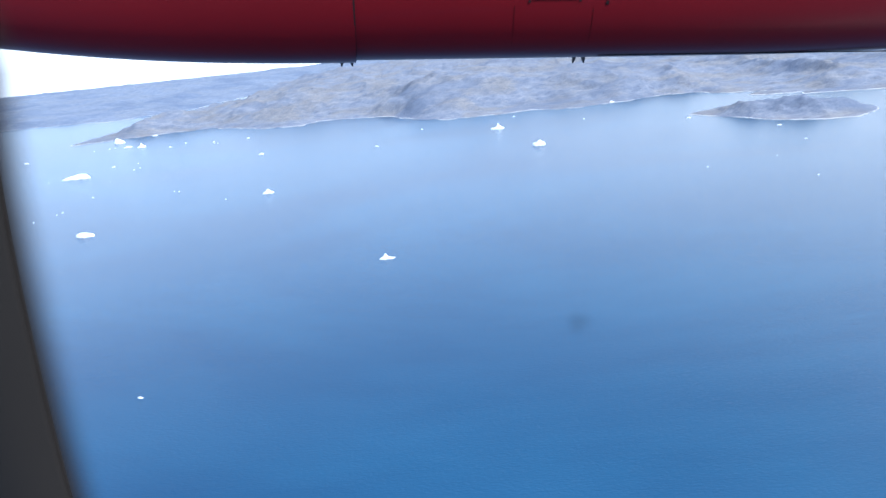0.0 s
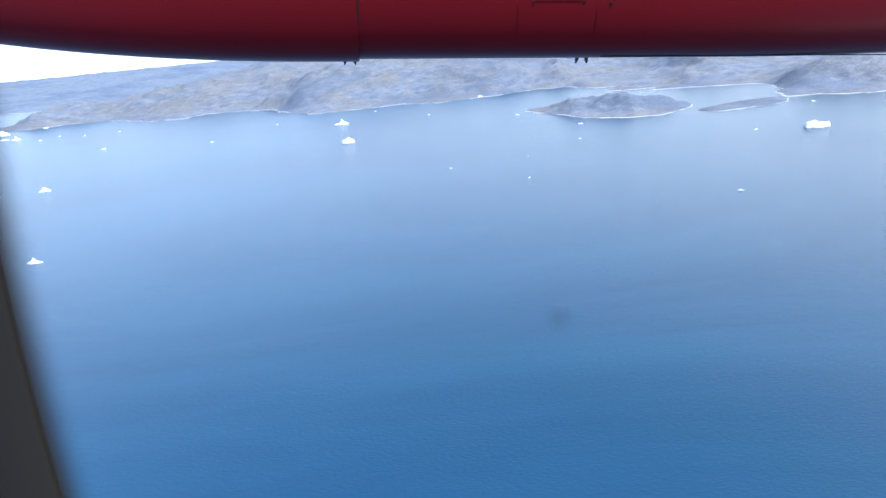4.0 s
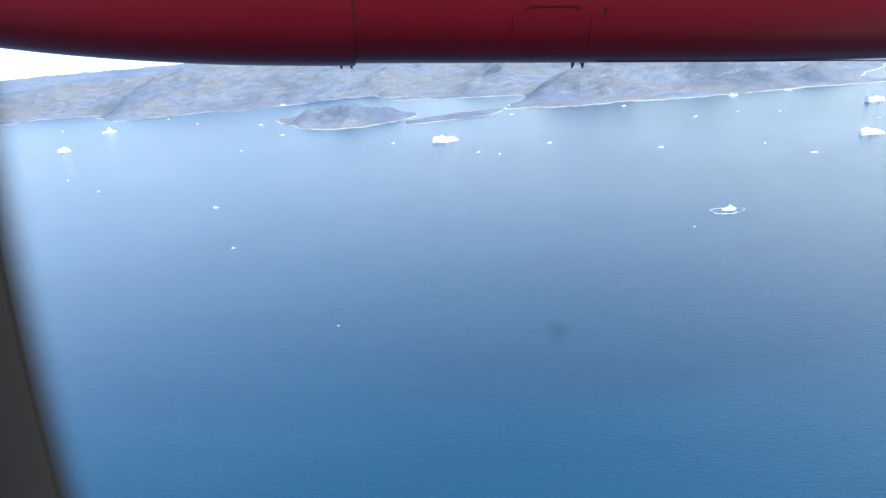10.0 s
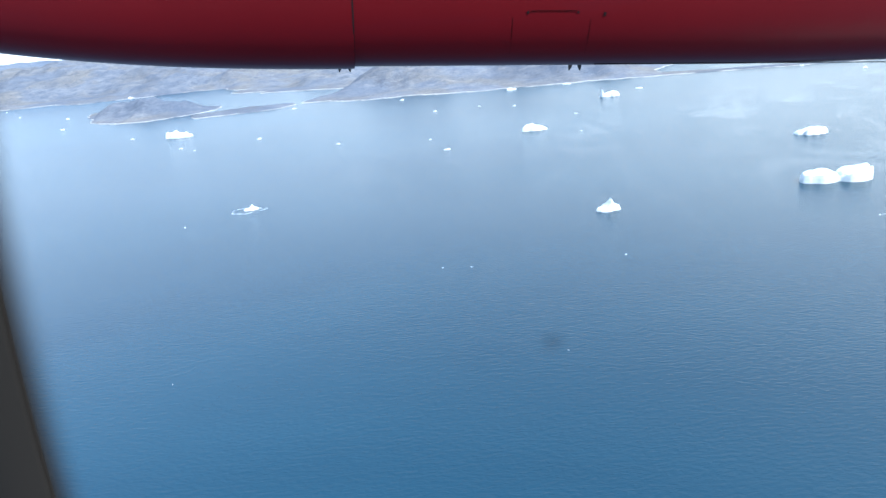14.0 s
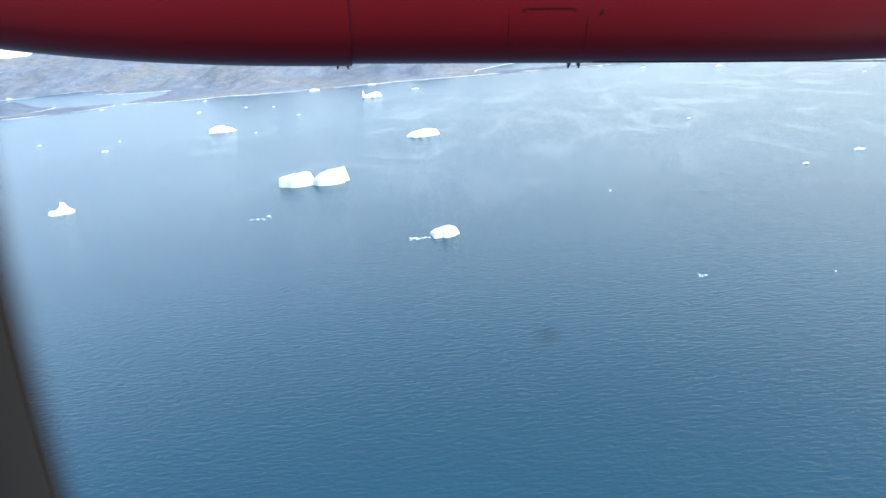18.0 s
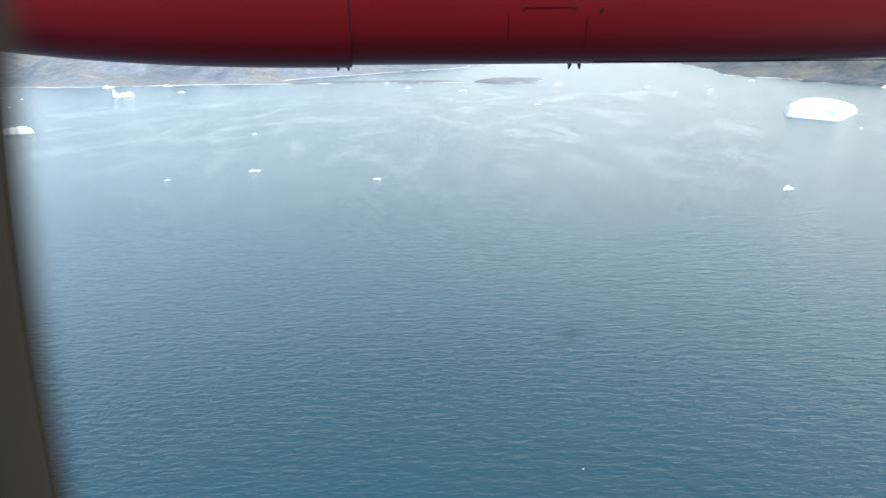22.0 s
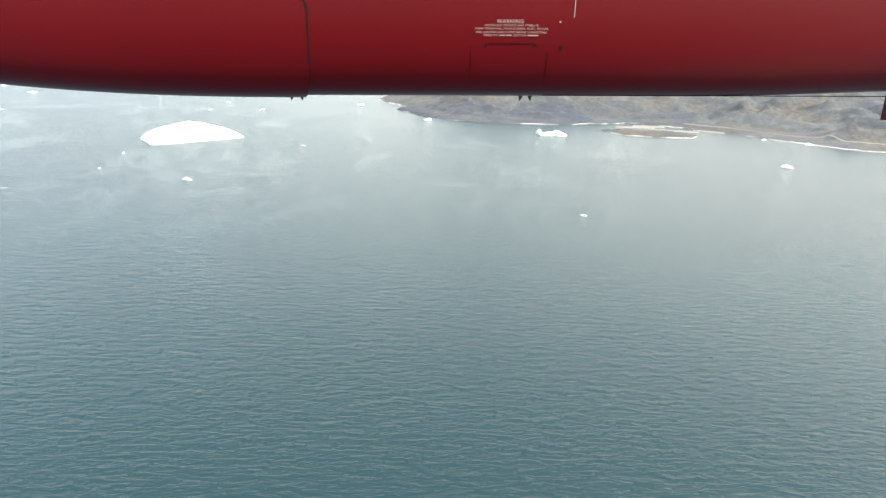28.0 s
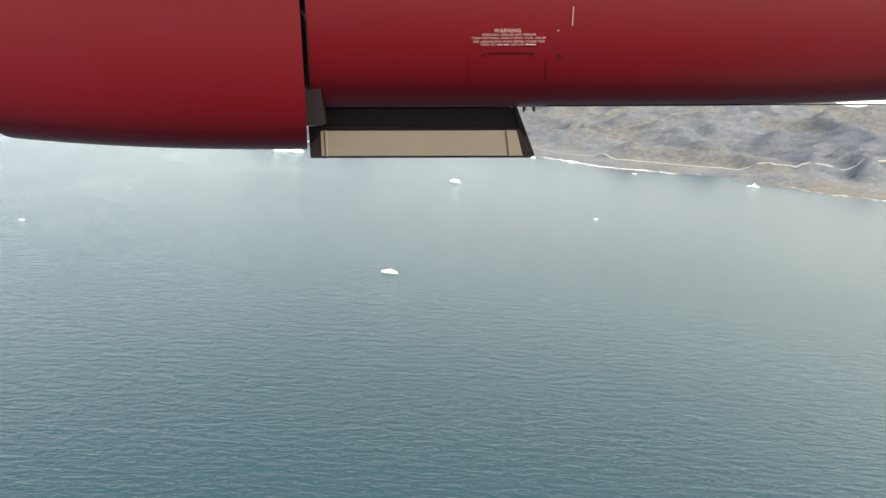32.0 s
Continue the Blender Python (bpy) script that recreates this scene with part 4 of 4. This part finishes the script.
def hinge_hooks(x, parent):
    """Two small steel hooks side by side under the foot."""
    for dx, lean in ((-0.019, -1), (0.019, 1)):
        verts, faces = [], []
        for z, w, d, sx in ((0.012, 0.008, 0.012, 0), (-0.009, 0.007, 0.008, 0.002), (-0.025, 0.002, 0.003, 0.005)):
            for px, py in ((-w, -d), (w, -d), (w, d), (-w, d)):
                verts.append((px + lean * sx, py, z))
        for r in (0, 4):
            for k in range(4):
                e = (k + 1) % 4
                faces.append((r + k, r + e, r + 4 + e, r + 4 + k))
        faces += [(0, 3, 2, 1), (8, 9, 10, 11)]
        hook = tagged(mesh_object("hinge_hook", verts, faces, STEEL, parent, smooth=False), "dark steel hinge hook")
        hook.location = (x - 0.506 + dx, -0.09, 0)


def seam_line(seam, parent):
    """The dark joint between the tail skin and the front skin, turning aft at its top."""
    verts, faces = [], []
    path = [(seam[0] - seam[1] * (side_at(z) + 0.4143), z) for z in np.linspace(0.003, 0.33, 18)]
    x = path[-1][0]
    path += [(x - 0.055 * (1 - math.cos(a)), 0.33 + 0.055 * math.sin(a)) for a in np.linspace(0.2, math.pi / 2, 6)] + [(x - 0.12, 0.386)]
    for i, (px, z) in enumerate(path):
        q, p = path[min(i + 1, len(path) - 1)], path[max(i - 1, 0)]
        t = Vector((q[0] - p[0], q[1] - p[1])).normalized() * 0.0028
        verts += [(px - 0.506 - t.y, side_at(z, 0.003), z + t.x), (px - 0.506 + t.y, side_at(z, 0.003), z - t.x)]
        if i:
            faces.append((2 * i - 2, 2 * i - 1, 2 * i + 1, 2 * i))
    return tagged(mesh_object("panel_seam", verts, faces, SEAL, parent, smooth=False), "dark panel seam")


nacelle = tagged(new("engine_nacelle"), "glossy red painted aircraft nacelle with dark panel seams", "aircraft part")


def nacelle_section(cut, dx, notice, seam):
    """One section: the tail skin aft of the seam and the front skin with its hatch, hooks and door edge."""
    v, f = shell([cut + (0.03 - cut) * i / 12 for i in range(13)], 12, seam)
    rear = mesh_object("tail_skin", v, f, PAINT, nacelle)
    v, f = shell([0.044, 0.5, 1.0, 1.4, 1.7, 1.85, 2.0, 2.15, cut + SECTION - 0.03], 0, seam)
    front = mesh_object("front_skin", v, f, PAINT, nacelle)
    seam_line(seam, front)
    hinge_hooks(0.0, front)
    hinge_hooks(1.012, front)
    decal("door_edge", 1.06, cut + SECTION - 0.05, 0.008, 0.013, SEAL, front, "dark lower door edge", 0.004)
    decal("hatch_seam", 0.757 + dx, 0.932 + dx, 0.2170, 0.2182, GROOVE, front, "thin dark hatch edge")
    decal("hatch_seam", 0.690 + dx, 0.6912 + dx, 0.06, 0.195, GROOVE, front, "thin dark hatch edge", 0.0015)
    decal("hatch_seam", 0.990 + dx, 0.9912 + dx, 0.06, 0.185, GROOVE, front, "thin dark hatch edge", 0.0015)
    decal("hatch_latch", 0.743 + dx, 0.751 + dx, 0.207, 0.216, SEAL, front, "small dark latch")
    decal("hatch_latch", 0.935 + dx, 0.942 + dx, 0.208, 0.216, SEAL, front, "small dark latch")
    decal("hatch_latch", 1.036 + dx, 1.046 + dx, 0.198, 0.211, SEAL, front, "small dark latch")
    decal("fastener", 1.026 + dx, 1.031 + dx, 0.294, 0.299, LETTER, front)
    if notice:
        # the words that can be read, bars for the figures that cannot
        text = "pale stencilled line of small capitals"
        lettering("notice_heading", "WARNING", 0.830, 0.2905, 0.102, 0.0135, "pale stencilled warning heading", front)
        lettering("notice_line", "HYDRAULIC SERVICES MAY OPERATE", 0.785, 0.2790, 0.205, 0.0075, text, front)
        lettering("notice_line", "CLEAR PERSONNEL, FROM RUDDER, FLAPS, SPOILER", 0.747, 0.2665, 0.282, 0.0080, text, front)
        lettering("notice_line", "AND LANDING GEAR DOORS BEFORE CONNECTING.", 0.751, 0.2545, 0.275, 0.0075, text, front)
        lettering("notice_line", "REFER TO", 0.782, 0.2435, 0.054, 0.0070, text, front)
        lettering("notice_line", "SECTION", 0.896, 0.2435, 0.050, 0.0070, text, front)
        decal("notice_bar", 0.843, 0.863, 0.2450, 0.2490, LETTER, front, "", 0.003, 1)
        decal("notice_bar", 0.869, 0.889, 0.2450, 0.2490, LETTER, front, "", 0.003, 1)
        decal("notice_bar", 0.952, 0.992, 0.2450, 0.2490, LETTER, front, "", 0.003, 1)
        decal("scratch", 1.124, 1.1265, 0.313, 0.380, LETTER, front, "pale scratch beside the notice")
    return rear, front


def lay_sections(first, last, pair):
    """The pair of skins laid at every tenth of a second of the flight from first up to last."""
    for k in range(first, last):
        m = section_pose(k / 10)
        for ob in pair:
            if k == first:
                ob.matrix_basis = m
            else:
                copy_thing(ob, m)


lay_sections(-1, 233, nacelle_section(-1.530, 0.0, False, (0.086, 0.145)))
lay_sections(233, 272, nacelle_section(-1.305, 0.03, False, (0.110, 0.23)))
lay_sections(272, 320, nacelle_section(-1.202, 0.045, True, (0.115, 0.27)))

# the last section, with the wheel bay opening: the tail skin hangs low and the bay door shows its inner face
rear, front = nacelle_section(-1.202, 0.045, True, (0.115, 0.27))
front.matrix_basis = section_pose(32.0)
rear.matrix_basis = section_pose(32.0) @ pose(-0.02, -0.012, -0.168)


def slab(name, corners, y0, y1, mat, label=""):
    """A plate between y0 and y1 over four corners (x, z)."""
    verts = [(x - 0.506, y, z) for y in (y0, y1) for x, z in corners]
    faces = [(0, 1, 2, 3), (7, 6, 5, 4)] + [(k, k + 4, (k + 1) % 4 + 4, (k + 1) % 4) for k in range(4)]
    ob = mesh_object(name, verts, faces, mat, front, smooth=False)
    bm = bmesh.new()
    bm.from_mesh(ob.data)
    bmesh.ops.recalc_face_normals(bm, faces=bm.faces)
    bmesh.ops.bevel(bm, geom=bm.edges[:], offset=0.002, segments=1, affect="EDGES")
    bm.to_mesh(ob.data)
    bm.free()
    return tagged(ob, label)


# black filler added to close the bright gap between the two skins
slab("gap_filler", [(0.02, -0.06), (0.14, -0.06), (0.16, 1.2), (0.04, 1.2)], -0.36, -0.26, SEAL, "black filler added behind the parted skins")
# no recess is cut: a black plate gives the bay its shade
slab("bay_shade", [(0.085, 0.0), (0.93, 0.0), (0.97, -0.105), (0.085, -0.105)], -0.20, -0.12, SEAL, "black plate standing for the shaded wheel bay")
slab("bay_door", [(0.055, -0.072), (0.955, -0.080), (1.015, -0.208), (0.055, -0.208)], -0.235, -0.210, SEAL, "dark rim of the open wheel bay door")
slab("door_lining", [(0.105, -0.092), (0.945, -0.092), (0.975, -0.200), (0.105, -0.200)], -0.240, -0.232, LINING, "beige inner face of the bay door")
slab("door_rib", [(0.125, -0.090), (0.135, -0.090), (0.135, -0.201), (0.125, -0.201)], -0.247, -0.238, LINING)
slab("door_rib", [(0.900, -0.090), (0.910, -0.090), (0.925, -0.201), (0.915, -0.201)], -0.247, -0.238, LINING)
slab("door_hinge", [(0.925, 0.010), (0.945, 0.010), (1.030, -0.200), (1.005, -0.208)], -0.215, -0.190, SEAL, "dark slanting hinge arm")


# cabin windows, one for each tenth of a second of the flight: the aft edge of the surround and a smudge on the pane
def edge_at(z):
    w = max((-0.044 - z) / 0.323, 0)
    return -0.290 - 0.052 * w ** 0.8 + 0.009 * w ** 2


def faded(ob, values):
    a = ob.data.attributes.new("fade", "FLOAT", "POINT")
    a.data.foreach_set("value", values)
    return ob


def cabin_window():
    zs = np.linspace(-0.66, 0.06, 36)
    verts, faces = [], []
    for i, z in enumerate(zs):
        x = edge_at(z)
        verts += [(x - 0.085, 0.008, z), (x - 0.085, 0.0, z), (x - 0.014, 0.0, z), (x - 0.0115, 0.002, z), (x - 0.0110, 0.006, z), (x - 0.013, 0.008, z)]
        if i:
            o = 6 * i
            for k in range(6):
                e = (k + 1) % 6
                faces.append((o - 6 + k, o - 6 + e, o + e, o + k))
    window = mesh_object("cabin_window", verts, faces, SURROUND)
    tagged(window, "dark moulded edge of an aircraft cabin window", "window", kind="structure")
    # soft strip added to imitate the out-of-focus edge of the surround
    verts, faces, fade = [], [], []
    for i, z in enumerate(zs):
        x = edge_at(z)
        for k in range(9):
            verts.append((x - 0.013 + 0.034 * k / 8, 0.003, z))
            fade.append(0.5 + 0.5 * math.cos(math.pi * k / 8))
        if i:
            o = 9 * i
            faces += [(o - 9 + k, o - 8 + k, o + 1 + k, o + k) for k in range(8)]
    faded(tagged(mesh_object("edge_blur_strip", verts, faces, EDGE_BLUR, window, smooth=False), "fading dark strip that imitates the blurred window edge"), fade)
    verts, faces, fade = [(0.069, 0.003, -0.2535)], [], [1.0]
    for r in range(1, 7):
        for k in range(24):
            a = 2 * math.pi * k / 24
            q = 0.0130 * r / 6 * (1 + 0.08 * math.sin(3 * a + 1))
            verts.append((0.069 + q * math.cos(a), 0.003, -0.2535 + q * math.sin(a)))
            fade.append((0.5 + 0.5 * math.cos(math.pi * r / 6)))
        for k in range(24):
            e = (k + 1) % 24
            if r == 1:
                faces.append((0, 1 + k, 1 + e))
            else:
                o = 1 + 24 * (r - 2)
                faces.append((o + k, o + 24 + k, o + 24 + e, o + e))
    faded(tagged(mesh_object("pane_smudge", verts, faces, SMUDGE, window, smooth=False), "faint dark smudge on the pane"), fade)
    return window


window = cabin_window()
for k in range(231):
    m = pose(SPEED * k / 10, 0.40, glide_height(SPEED * k / 10) + along(SILL, k / 10))
    if k == 0:
        window.matrix_basis = m
    else:
        copy_thing(window, m)
